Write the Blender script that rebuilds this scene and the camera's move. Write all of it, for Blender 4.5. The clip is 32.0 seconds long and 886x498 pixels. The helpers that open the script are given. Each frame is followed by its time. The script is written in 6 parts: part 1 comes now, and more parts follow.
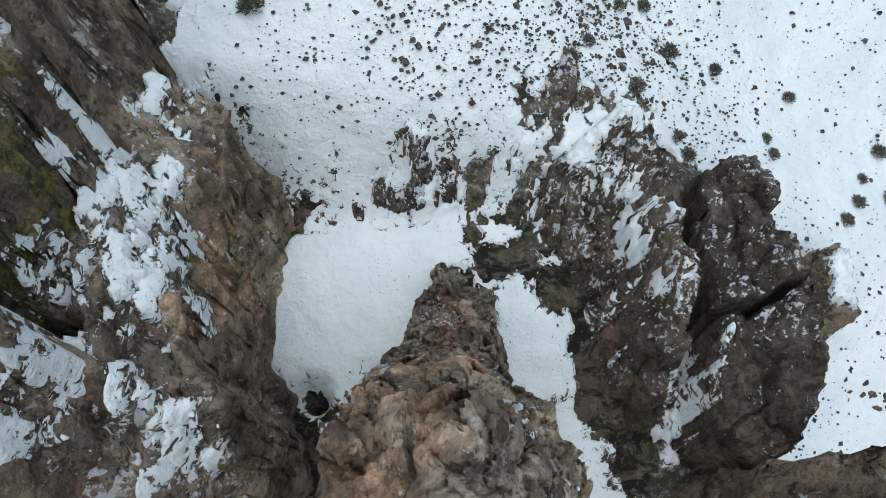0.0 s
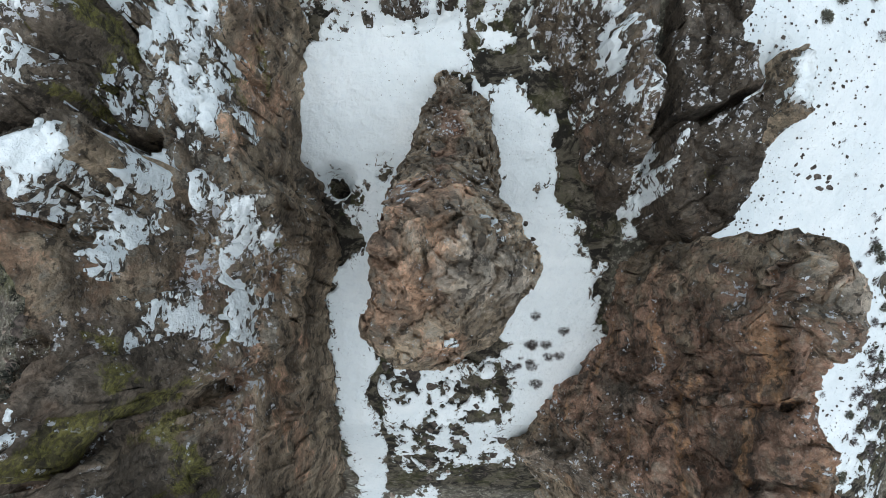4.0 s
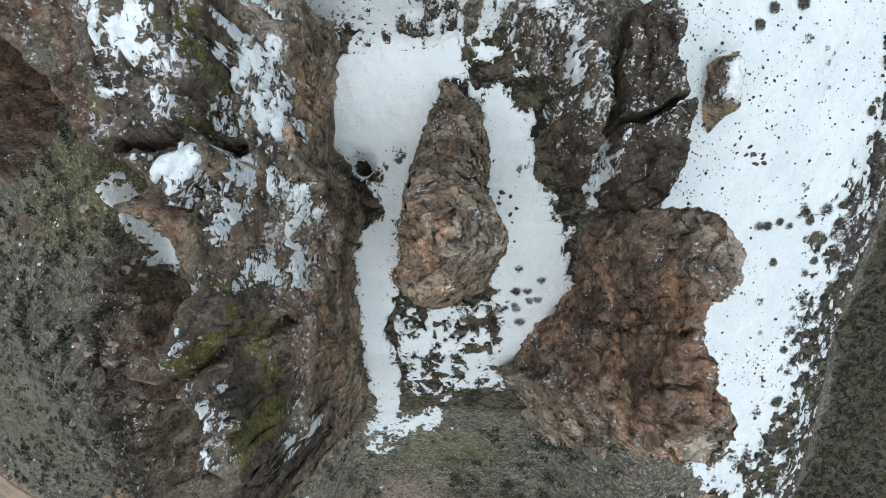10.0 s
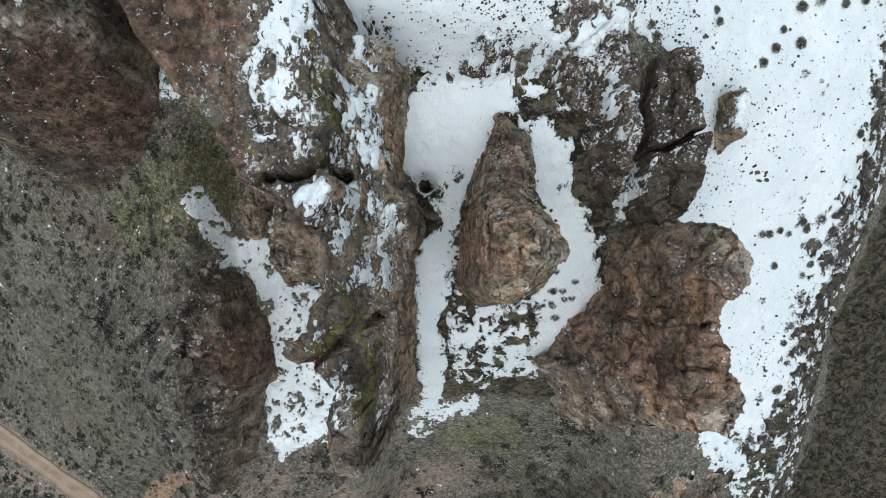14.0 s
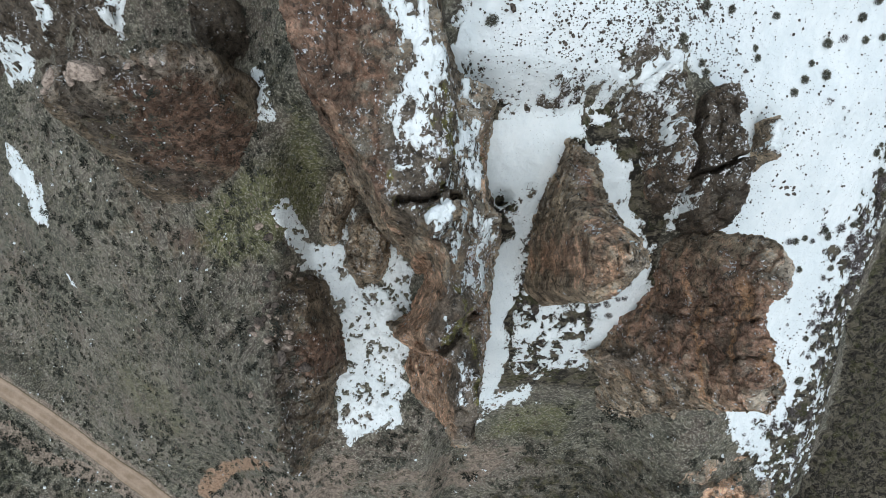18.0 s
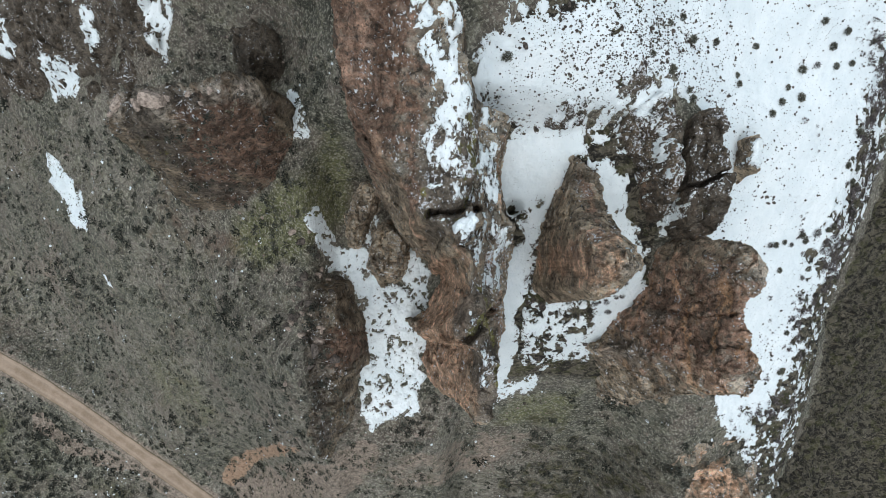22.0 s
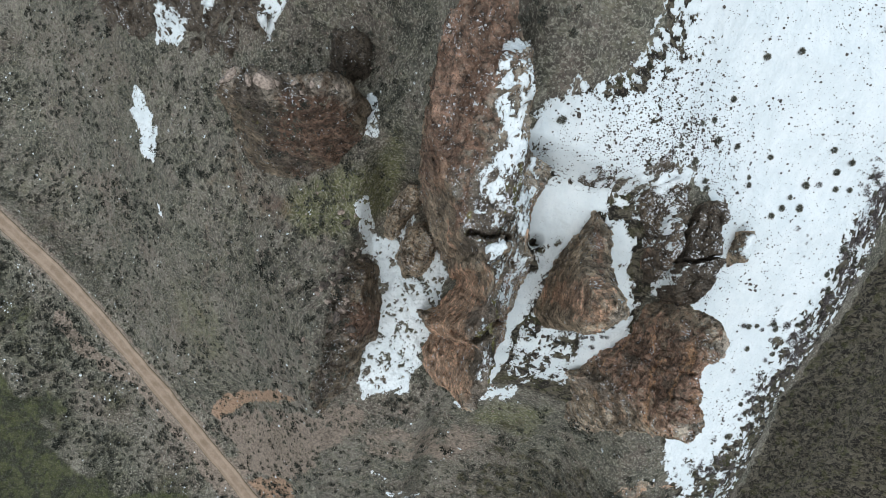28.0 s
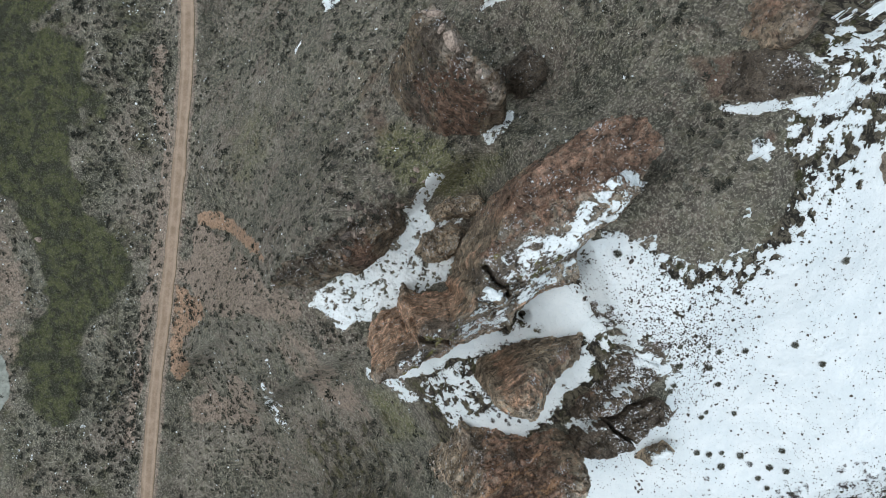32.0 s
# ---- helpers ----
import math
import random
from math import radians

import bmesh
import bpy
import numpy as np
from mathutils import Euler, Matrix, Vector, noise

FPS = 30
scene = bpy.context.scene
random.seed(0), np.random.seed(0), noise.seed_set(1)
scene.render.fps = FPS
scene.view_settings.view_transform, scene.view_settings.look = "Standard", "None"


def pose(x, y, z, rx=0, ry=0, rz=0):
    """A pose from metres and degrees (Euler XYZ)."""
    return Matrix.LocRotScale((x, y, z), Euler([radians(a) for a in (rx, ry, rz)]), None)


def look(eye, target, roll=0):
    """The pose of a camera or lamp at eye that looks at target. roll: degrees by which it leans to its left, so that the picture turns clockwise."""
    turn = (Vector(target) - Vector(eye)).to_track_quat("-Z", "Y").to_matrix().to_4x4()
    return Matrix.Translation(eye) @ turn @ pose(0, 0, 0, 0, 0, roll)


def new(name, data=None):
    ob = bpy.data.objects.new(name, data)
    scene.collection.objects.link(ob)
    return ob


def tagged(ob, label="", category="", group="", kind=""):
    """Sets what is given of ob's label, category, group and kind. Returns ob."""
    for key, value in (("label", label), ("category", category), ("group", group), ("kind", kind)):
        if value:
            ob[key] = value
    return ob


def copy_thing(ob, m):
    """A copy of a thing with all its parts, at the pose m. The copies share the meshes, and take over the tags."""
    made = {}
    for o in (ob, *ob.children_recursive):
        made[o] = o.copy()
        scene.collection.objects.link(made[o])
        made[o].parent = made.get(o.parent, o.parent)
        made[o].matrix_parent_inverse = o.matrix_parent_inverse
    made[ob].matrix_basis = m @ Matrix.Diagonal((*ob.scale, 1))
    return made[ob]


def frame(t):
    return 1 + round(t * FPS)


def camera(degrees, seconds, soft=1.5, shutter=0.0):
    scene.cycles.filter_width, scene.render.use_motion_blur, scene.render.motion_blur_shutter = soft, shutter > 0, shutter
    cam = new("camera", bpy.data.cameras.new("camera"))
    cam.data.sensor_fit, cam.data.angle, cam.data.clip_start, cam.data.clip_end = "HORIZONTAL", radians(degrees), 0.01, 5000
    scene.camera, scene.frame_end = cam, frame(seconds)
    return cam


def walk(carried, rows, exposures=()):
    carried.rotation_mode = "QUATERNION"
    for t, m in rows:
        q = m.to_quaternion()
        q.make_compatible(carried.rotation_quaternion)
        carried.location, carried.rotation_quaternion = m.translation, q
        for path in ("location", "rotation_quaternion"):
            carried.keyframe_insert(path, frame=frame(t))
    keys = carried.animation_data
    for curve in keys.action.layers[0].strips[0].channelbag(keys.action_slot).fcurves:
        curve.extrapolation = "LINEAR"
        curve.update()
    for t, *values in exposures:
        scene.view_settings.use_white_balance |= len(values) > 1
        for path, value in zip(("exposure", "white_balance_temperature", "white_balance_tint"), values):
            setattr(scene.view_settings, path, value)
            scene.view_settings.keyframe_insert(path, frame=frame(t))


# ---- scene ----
cam = camera(69.0, 32.0, soft=0.6)
METRES, EYE, TILT, LEAN, TURN = 60.0, 24.0, -62.2, 0.0, 0.0
ROWS = [
    (0.0, 0.0, 0.0, 0.0, 0.0, 0.0, -0.0),
    (0.5, -0.0001, -0.0102, 0.0057, 0.01, -0.01, 0.01),
    (1.0, -0.0001, -0.0202, 0.011, 0.02, -0.03, 0.02),
    (1.5, 0.0, -0.0302, 0.0162, 0.03, -0.24, 0.05),
    (2.0, 0.0002, -0.0398, 0.0207, 0.07, -3.5, 0.06),
    (2.5, 0.0003, -0.0484, 0.0254, 0.1, -7.82, 0.08),
    (3.0, 0.0005, -0.057, 0.03, 0.16, -12.21, 0.08),
    (3.5, 0.0004, -0.0652, 0.0345, 0.19, -16.56, 0.09),
    (4.0, 0.0004, -0.0732, 0.0393, 0.23, -20.96, 0.13),
    (4.5, 0.0006, -0.0813, 0.0438, 0.31, -24.8, 0.1),
    (6.5, 0.0015, -0.1142, 0.0612, 0.41, -25.28, 0.19),
    (7.0, 0.0017, -0.1269, 0.0679, 0.43, -25.3, 0.2),
    (7.5, 0.0018, -0.1408, 0.075, 0.45, -25.33, 0.23),
    (8.0, 0.0019, -0.1547, 0.0822, 0.47, -25.33, 0.24),
    (8.5, 0.002, -0.1684, 0.0896, 0.49, -25.34, 0.26),
    (9.0, 0.0021, -0.182, 0.097, 0.51, -25.35, 0.28),
    (9.5, 0.0023, -0.1955, 0.1045, 0.53, -25.39, 0.28),
    (10.0, 0.0024, -0.2092, 0.1117, 0.52, -25.39, 0.29),
    (10.5, 0.0024, -0.223, 0.1191, 0.55, -25.44, 0.27),
    (11.0, 0.0022, -0.2366, 0.1264, 0.54, -25.45, 0.28),
    (11.5, 0.0017, -0.2502, 0.134, 0.52, -25.46, 0.24),
    (12.0, -0.0046, -0.264, 0.1407, 0.51, -25.43, 0.24),
    (12.5, -0.0174, -0.277, 0.1485, 0.54, -25.45, 0.23),
    (13.0, -0.0361, -0.2903, 0.1563, 0.57, -25.44, 0.24),
    (13.5, -0.0526, -0.3036, 0.1646, 0.58, -25.45, 0.26),
    (14.0, -0.0613, -0.3172, 0.1729, 0.53, -25.45, 0.27),
    (14.5, -0.0689, -0.331, 0.1806, 0.47, -25.46, 0.24),
    (16.5, -0.1329, -0.3834, 0.211, 0.43, -25.45, 0.18),
    (17.0, -0.1475, -0.3974, 0.219, 0.42, -25.45, 0.17),
    (17.5, -0.1603, -0.4112, 0.2269, 0.42, -25.45, 0.18),
    (18.0, -0.171, -0.4249, 0.2348, 0.4, -25.46, 0.17),
    (18.5, -0.1811, -0.4386, 0.2426, 0.4, -25.45, 0.17),
    (19.0, -0.1912, -0.4522, 0.25, 0.39, -25.45, 0.16),
    (19.5, -0.1998, -0.4658, 0.2576, 0.42, -25.46, 0.18),
    (20.0, -0.2023, -0.4794, 0.2651, 0.36, -25.44, 0.19),
    (20.5, -0.2025, -0.4929, 0.2726, 0.35, -25.46, 0.19),
    (21.0, -0.2022, -0.5064, 0.2799, 0.34, -25.47, 0.19),
    (21.5, -0.2021, -0.5198, 0.2873, 0.32, -25.49, 0.19),
    (22.0, -0.2019, -0.5329, 0.2949, 0.31, -25.53, 0.2),
    (22.5, -0.2017, -0.5465, 0.3021, 0.29, -25.54, 0.22),
    (23.0, -0.2017, -0.5599, 0.3093, 0.27, -25.57, 0.23),
    (23.5, -0.2018, -0.5734, 0.3168, 0.25, -25.58, 0.23),
    (24.0, -0.2021, -0.5869, 0.3241, 0.21, -25.58, 0.22),
    (24.5, -0.2067, -0.6005, 0.3312, 0.22, -25.59, 0.21),
    (25.0, -0.216, -0.6138, 0.3383, 0.22, -25.6, 0.19),
    (25.5, -0.2294, -0.6268, 0.3457, 0.25, -25.6, 0.23),
    (27.5, -0.2442, -0.68, 0.3769, 4.85, -25.9, -8.59),
    (28.0, -0.2441, -0.6929, 0.3842, 6.87, -26.27, -12.32),
    (28.5, -0.2444, -0.7061, 0.3918, 10.15, -27.15, -18.09),
    (29.0, -0.2445, -0.7192, 0.3995, 13.23, -28.27, -23.13),
    (29.5, -0.2451, -0.7329, 0.407, 16.08, -29.49, -27.39),
    (30.0, -0.2454, -0.7461, 0.4146, 18.1, -30.48, -30.18),
    (30.5, -0.2454, -0.7591, 0.4221, 21.53, -32.31, -34.51),
    (31.0, -0.2455, -0.7725, 0.4293, 26.87, -35.53, -40.31),
    (31.5, -0.2462, -0.7854, 0.4373, 32.85, -39.6, -45.54),
    (32.0, -0.2467, -0.7988, 0.4451, 37.87, -43.27, -49.07),
]
walk(cam, [(t, pose(0, 0, EYE, TILT, LEAN, TURN) @ pose(METRES * x, METRES * y, METRES * z, 90 + pitch, roll, yaw)) for t, x, y, z, yaw, pitch, roll in ROWS],
     exposures=[(0.0, 0.24, 6300, 10), (1.0, 0.22, 6300, 10), (2.0, 0.18, 6300, 10), (3.0, 0.26, 6350, 10), (4.0, 0.38, 6400, 10), (6.5, 0.4, 6400, 10), (10.0, 0.38, 6450, 10), (14.0, 0.34, 6500, 10), (24.0, 0.35, 6500, 10), (32.0, 0.31, 6500, 10)])

# ---- overcast daylight ----
world = bpy.data.worlds.new("overcast_sky")
scene.world = world
world.use_nodes = True
sky_nodes, sky_links = world.node_tree.nodes, world.node_tree.links
sky = sky_nodes.new("ShaderNodeTexSky")
sky.sky_type, sky.sun_disc = "NISHITA", False
sky.sun_elevation, sky.sun_rotation = radians(52), radians(200)
sky.air_density, sky.dust_density, sky.ozone_density = 1.0, 3.0, 1.0
grey = sky_nodes.new("ShaderNodeMix")
grey.data_type = "RGBA"
grey.inputs[0].default_value = 0.62
grey.inputs[7].default_value = (6.2, 7.2, 7.9, 1)
sky_links.new(sky.outputs[0], grey.inputs[6])
sky_links.new(grey.outputs[2], sky_nodes["Background"].inputs[0])
sky_nodes["Background"].inputs[1].default_value = 0.085
sun = new("sun", bpy.data.lights.new("sun", "SUN"))
sun.data.energy, sun.data.angle, sun.data.color = 1.55, radians(75), (0.96, 0.985, 1.0)
sun.matrix_world = look((0, 0, 0), (-0.08, 0.2, -0.97))
# ---- the lie of the land ----


def lattice_noise(x, y, z=0.0, seed=0):
    """Smooth noise from -1 to 1 on a unit lattice, for whole arrays."""
    x, y, z = np.broadcast_arrays(np.asarray(x, float), np.asarray(y, float), np.asarray(z, float))
    ix, iy, iz = np.floor(x).astype(np.int64), np.floor(y).astype(np.int64), np.floor(z).astype(np.int64)
    fx, fy, fz = x - ix, y - iy, z - iz
    ux, uy, uz = (f * f * f * (f * (f * 6 - 15) + 10) for f in (fx, fy, fz))
    total = 0.0
    for dx, wx in ((0, 1 - ux), (1, ux)):
        for dy, wy in ((0, 1 - uy), (1, uy)):
            for dz, wz in ((0, 1 - uz), (1, uz)):
                h = ((ix + dx) * 374761393 + (iy + dy) * 668265263 + (iz + dz) * 2147483647 + seed * 1274126177) & 0xFFFFFFFF
                h = ((h ^ (h >> 13)) * 1274126177) & 0xFFFFFFFF
                h = (h ^ (h >> 16)) & 0xFFFF
                total = total + wx * wy * wz * (h / 32767.5 - 1.0)
    return total


def fbm(x, y, z=0.0, size=1.0, octaves=4, gain=0.5, seed=0):
    """Fractal noise whose largest features are about `size` metres."""
    total, amp, f = 0.0, 1.0, 1.0 / size
    for k in range(octaves):
        total = total + amp * lattice_noise(x * f + 17.3 * k, y * f - 9.1 * k, z * f, seed + 31 * k)
        amp, f = amp * gain, f * 2.03
    return total


def cells(x, y, size, seed=0):
    """Blocky cells: a random height per cell, a random tilt, and the distance to the cell's edge, in cells."""
    u, v = x / size, y / size
    iu, iv = np.floor(u).astype(np.int64), np.floor(v).astype(np.int64)
    d1 = np.full(u.shape, 9.0)
    d2 = np.full(u.shape, 9.0)
    rnd = np.zeros(u.shape)
    tilt = np.zeros(u.shape)
    for du in (-1, 0, 1):
        for dv in (-1, 0, 1):
            h = ((iu + du) * 73856093 ^ (iv + dv) * 19349663 ^ (seed * 83492791)) & 0xFFFFFFFF
            h = ((h ^ (h >> 15)) * 2246822519) & 0xFFFFFFFF
            h = (h ^ (h >> 13)) & 0xFFFFFF
            cu, cv = iu + du + (h & 255) / 255.0, iv + dv + ((h >> 8) & 255) / 255.0
            d = np.hypot(u - cu, v - cv)
            near = d < d1
            d2 = np.where(near, d1, np.minimum(d2, d))
            r = ((h >> 16) & 255) / 255.0
            a = r * 39.0
            tilt = np.where(near, (u - cu) * np.cos(a) + (v - cv) * np.sin(a), tilt)
            rnd = np.where(near, r, rnd)
            d1 = np.minimum(d1, d)
    return rnd, tilt, d2 - d1


def inside(x, y, outline):
    """Signed distance to a closed outline, in metres, positive inside it."""
    pts = np.array(outline, float)
    best = np.full(np.shape(x), 1e9)
    odd = np.zeros(np.shape(x), bool)
    for (ax, ay), (bx, by) in zip(pts, np.roll(pts, -1, axis=0)):
        ex, ey = bx - ax, by - ay
        t = np.clip(((x - ax) * ex + (y - ay) * ey) / (ex * ex + ey * ey + 1e-9), 0, 1)
        best = np.minimum(best, (x - ax - t * ex) ** 2 + (y - ay - t * ey) ** 2)
        cross = (ay > y) != (by > y)
        odd ^= cross & (x < ax + (y - ay) * ex / (ey if abs(ey) > 1e-9 else 1e-9))
    return np.where(odd, 1.0, -1.0) * np.sqrt(best)


def along(x, y, line):
    """Distance to an open line, in metres."""
    best = np.full(np.shape(x), 1e9)
    for (ax, ay), (bx, by) in zip(line[:-1], line[1:]):
        ex, ey = bx - ax, by - ay
        t = np.clip(((x - ax) * ex + (y - ay) * ey) / (ex * ex + ey * ey), 0, 1)
        best = np.minimum(best, np.hypot(x - ax - t * ex, y - ay - t * ey))
    return best


def ease(v, lo, hi):
    u = np.clip((v - lo) / (hi - lo), 0, 1)
    return u * u * (3 - 2 * u)


def hill(x, y, cx, cy, rx, ry, h):
    return h * np.exp(-((x - cx) / rx) ** 2 - ((y - cy) / ry) ** 2)


def soft_max(a, b, k):
    d = np.clip(0.5 + 0.5 * (a - b) / k, 0, 1)
    return b + (a - b) * d + k * d * (1 - d)


ROAD = [(-180.0, 34.0), (-129.0, -1.0), (-101.0, -16.8), (-87.0, -25.2), (-73.0, -34.8), (-57.0, -46.0), (-42.0, -57.0), (-27.0, -68.3), (-7.0, -82.0), (30.0, -106.0)]
ROAD_LEVEL = -68.6


def plain_ground(x, y):
    """The ground with no rocks on it: a snowy shoulder, a sage slope down to a valley, and the two gullies between."""
    snow = -6.1 - 0.39 * np.clip(x, -40, 34) - 1.0 * np.clip(x - 34, 0, 60) + 0.505 * np.clip(y, -60, 34) + 0.12 * np.clip(y - 34, 0, 80)
    snow = snow + hill(x, y, 5, 20, 10, 7, 2.6) + np.interp(x, [-6, 4, 9, 18, 34], [0.8, 0, -1.6, -2.0, -0.8]) * ease(y, 16, 23)
    gully = np.interp(y, [-90, -35, -21, -13, -6, 0, 5.5, 7, 8.5, 10, 12, 14.2, 15.2, 17.5], [-100, -49, -34.5, -23, -12, -7.3, -4.0, -3.0, -2.05, -1.3, -0.7, -0.35, 0.6, 4.8])
    east = snow + (gully - snow) * (1 - ease(x, 9, 19)) * (1 - ease(y, 14.2, 17.5))
    slope = 5.1 + 0.775 * x + 0.513 * np.clip(y, -70, 45)
    slope = slope - 0.6 * np.clip(-30 - y, 0, 30)
    slope = slope + hill(x, y, -30, -12, 9, 9, 9.5) + hill(x, y, -39, -5, 6, 7, 4) + hill(x, y, -45, -33, 10, 8, -9)
    slope = slope + hill(x, y, -33, 27, 9, 8, -7) + hill(x, y, -69, 5, 14, 10, 2.5)
    floor = np.interp(y, [-60, -40, -21, 0, 10, 20, 34], [-74, -46, -26.5, -21.3, -19.8, -13, -2])
    west = slope + (floor - slope) * ease(x, -29, -25.5) * (1 - ease(y, 11, 19))
    z = west + (east - west) * ease(x, -13.6, -9.5)
    z = soft_max(z, -71.0 - 0.012 * np.clip(-x - 60, 0, 80), 4.0)
    bench = 1 - ease(along(x, y, ROAD), 1.9, 7.0)
    return z + (ROAD_LEVEL - z) * bench


# ---- materials ----
class Nodes:
    """A small writer of node materials on object coordinates."""

    def __init__(self, name, rough=0.95):
        self.mat = bpy.data.materials.new(name)
        self.mat.use_nodes = True
        self.tree = self.mat.node_tree
        self.bsdf = self.tree.nodes["Principled BSDF"]
        self.bsdf.inputs["Roughness"].default_value = rough
        self.bsdf.inputs["Specular IOR Level"].default_value = 0.25
        self.where = self.tree.nodes.new("ShaderNodeNewGeometry").outputs["Position"]

    def node(self, kind, **sets):
        n = self.tree.nodes.new(kind)
        for key, value in sets.items():
            setattr(n, key, value)
        return n

    def link(self, a, b):
        self.tree.links.new(a, b)

    def noise(self, size, detail=5.0, rough=0.6, stretch=None, distort=0.0):
        n = self.node("ShaderNodeTexNoise")
        n.inputs["Scale"].default_value = 1.0 / size
        n.inputs["Detail"].default_value, n.inputs["Roughness"].default_value = detail, rough
        n.inputs["Distortion"].default_value = distort
        if stretch:
            m = self.node("ShaderNodeMapping")
            m.inputs["Scale"].default_value = stretch
            self.link(self.where, m.inputs[0])
            self.link(m.outputs[0], n.inputs["Vector"])
        else:
            self.link(self.where, n.inputs["Vector"])
        return n.outputs["Fac"]

    def blobs(self, size, randomness=1.0, warp=0.0):
        n = self.node("ShaderNodeTexVoronoi")
        n.inputs["Scale"].default_value = 1.0 / size
        n.inputs["Randomness"].default_value = randomness
        place = self.where
        if warp:
            w = self.node("ShaderNodeTexNoise")
            w.inputs["Scale"].default_value, w.inputs["Detail"].default_value = 0.5 / size, 4.0
            self.link(self.where, w.inputs["Vector"])
            add = self.node("ShaderNodeVectorMath", operation="MULTIPLY_ADD")
            self.link(w.outputs["Color"], add.inputs[0])
            add.inputs[1].default_value = (warp * size,) * 3
            self.link(self.where, add.inputs[2])
            place = add.outputs[0]
        self.link(place, n.inputs["Vector"])
        return n

    def attr(self, name):
        return self.node("ShaderNodeAttribute", attribute_name=name).outputs["Fac"]

    def maths(self, op, a, b=0.0, c=None):
        n = self.node("ShaderNodeMath", operation=op)
        for i, v in enumerate((a, b, c)):
            if v is None:
                continue
            if isinstance(v, (int, float)):
                n.inputs[i].default_value = v
            else:
                self.link(v, n.inputs[i])
        return n.outputs[0]

    def step(self, value, lo, hi):
        n = self.node("ShaderNodeMapRange", interpolation_type="SMOOTHSTEP")
        n.inputs["From Min"].default_value, n.inputs["From Max"].default_value = lo, hi
        self.link(value, n.inputs["Value"])
        return n.outputs["Result"]

    def mix(self, fac, a, b):
        n = self.node("ShaderNodeMix", data_type="RGBA")
        if isinstance(fac, (int, float)):
            n.inputs[0].default_value = fac
        else:
            self.link(fac, n.inputs[0])
        for i, v in ((6, a), (7, b)):
            if isinstance(v, tuple):
                n.inputs[i].default_value = (*v, 1)
            else:
                self.link(v, n.inputs[i])
        return n.outputs[2]

    def vary(self, colour, fac, amount):
        """The colour made lighter and darker by a factor round one."""
        n = self.node("ShaderNodeHueSaturation")
        self.link(colour, n.inputs["Color"])
        self.link(self.maths("MULTIPLY_ADD", fac, 2 * amount, 1 - amount), n.inputs["Value"])
        return n.outputs[0]

    def done(self, colour, height=None, depth=0.1, strength=1.0):
        if isinstance(colour, tuple):
            self.bsdf.inputs["Base Color"].default_value = (*colour, 1)
        else:
            self.link(colour, self.bsdf.inputs["Base Color"])
        if height is not None:
            b = self.node("ShaderNodeBump")
            b.inputs["Strength"].default_value, b.inputs["Distance"].default_value = strength, depth
            self.link(height, b.inputs["Height"])
            self.link(b.outputs[0], self.bsdf.inputs["Normal"])
        return self.mat


def channel(n, colour):
    c = n.node("ShaderNodeSeparateColor")
    n.link(colour, c.inputs[0])
    return c.outputs[0]


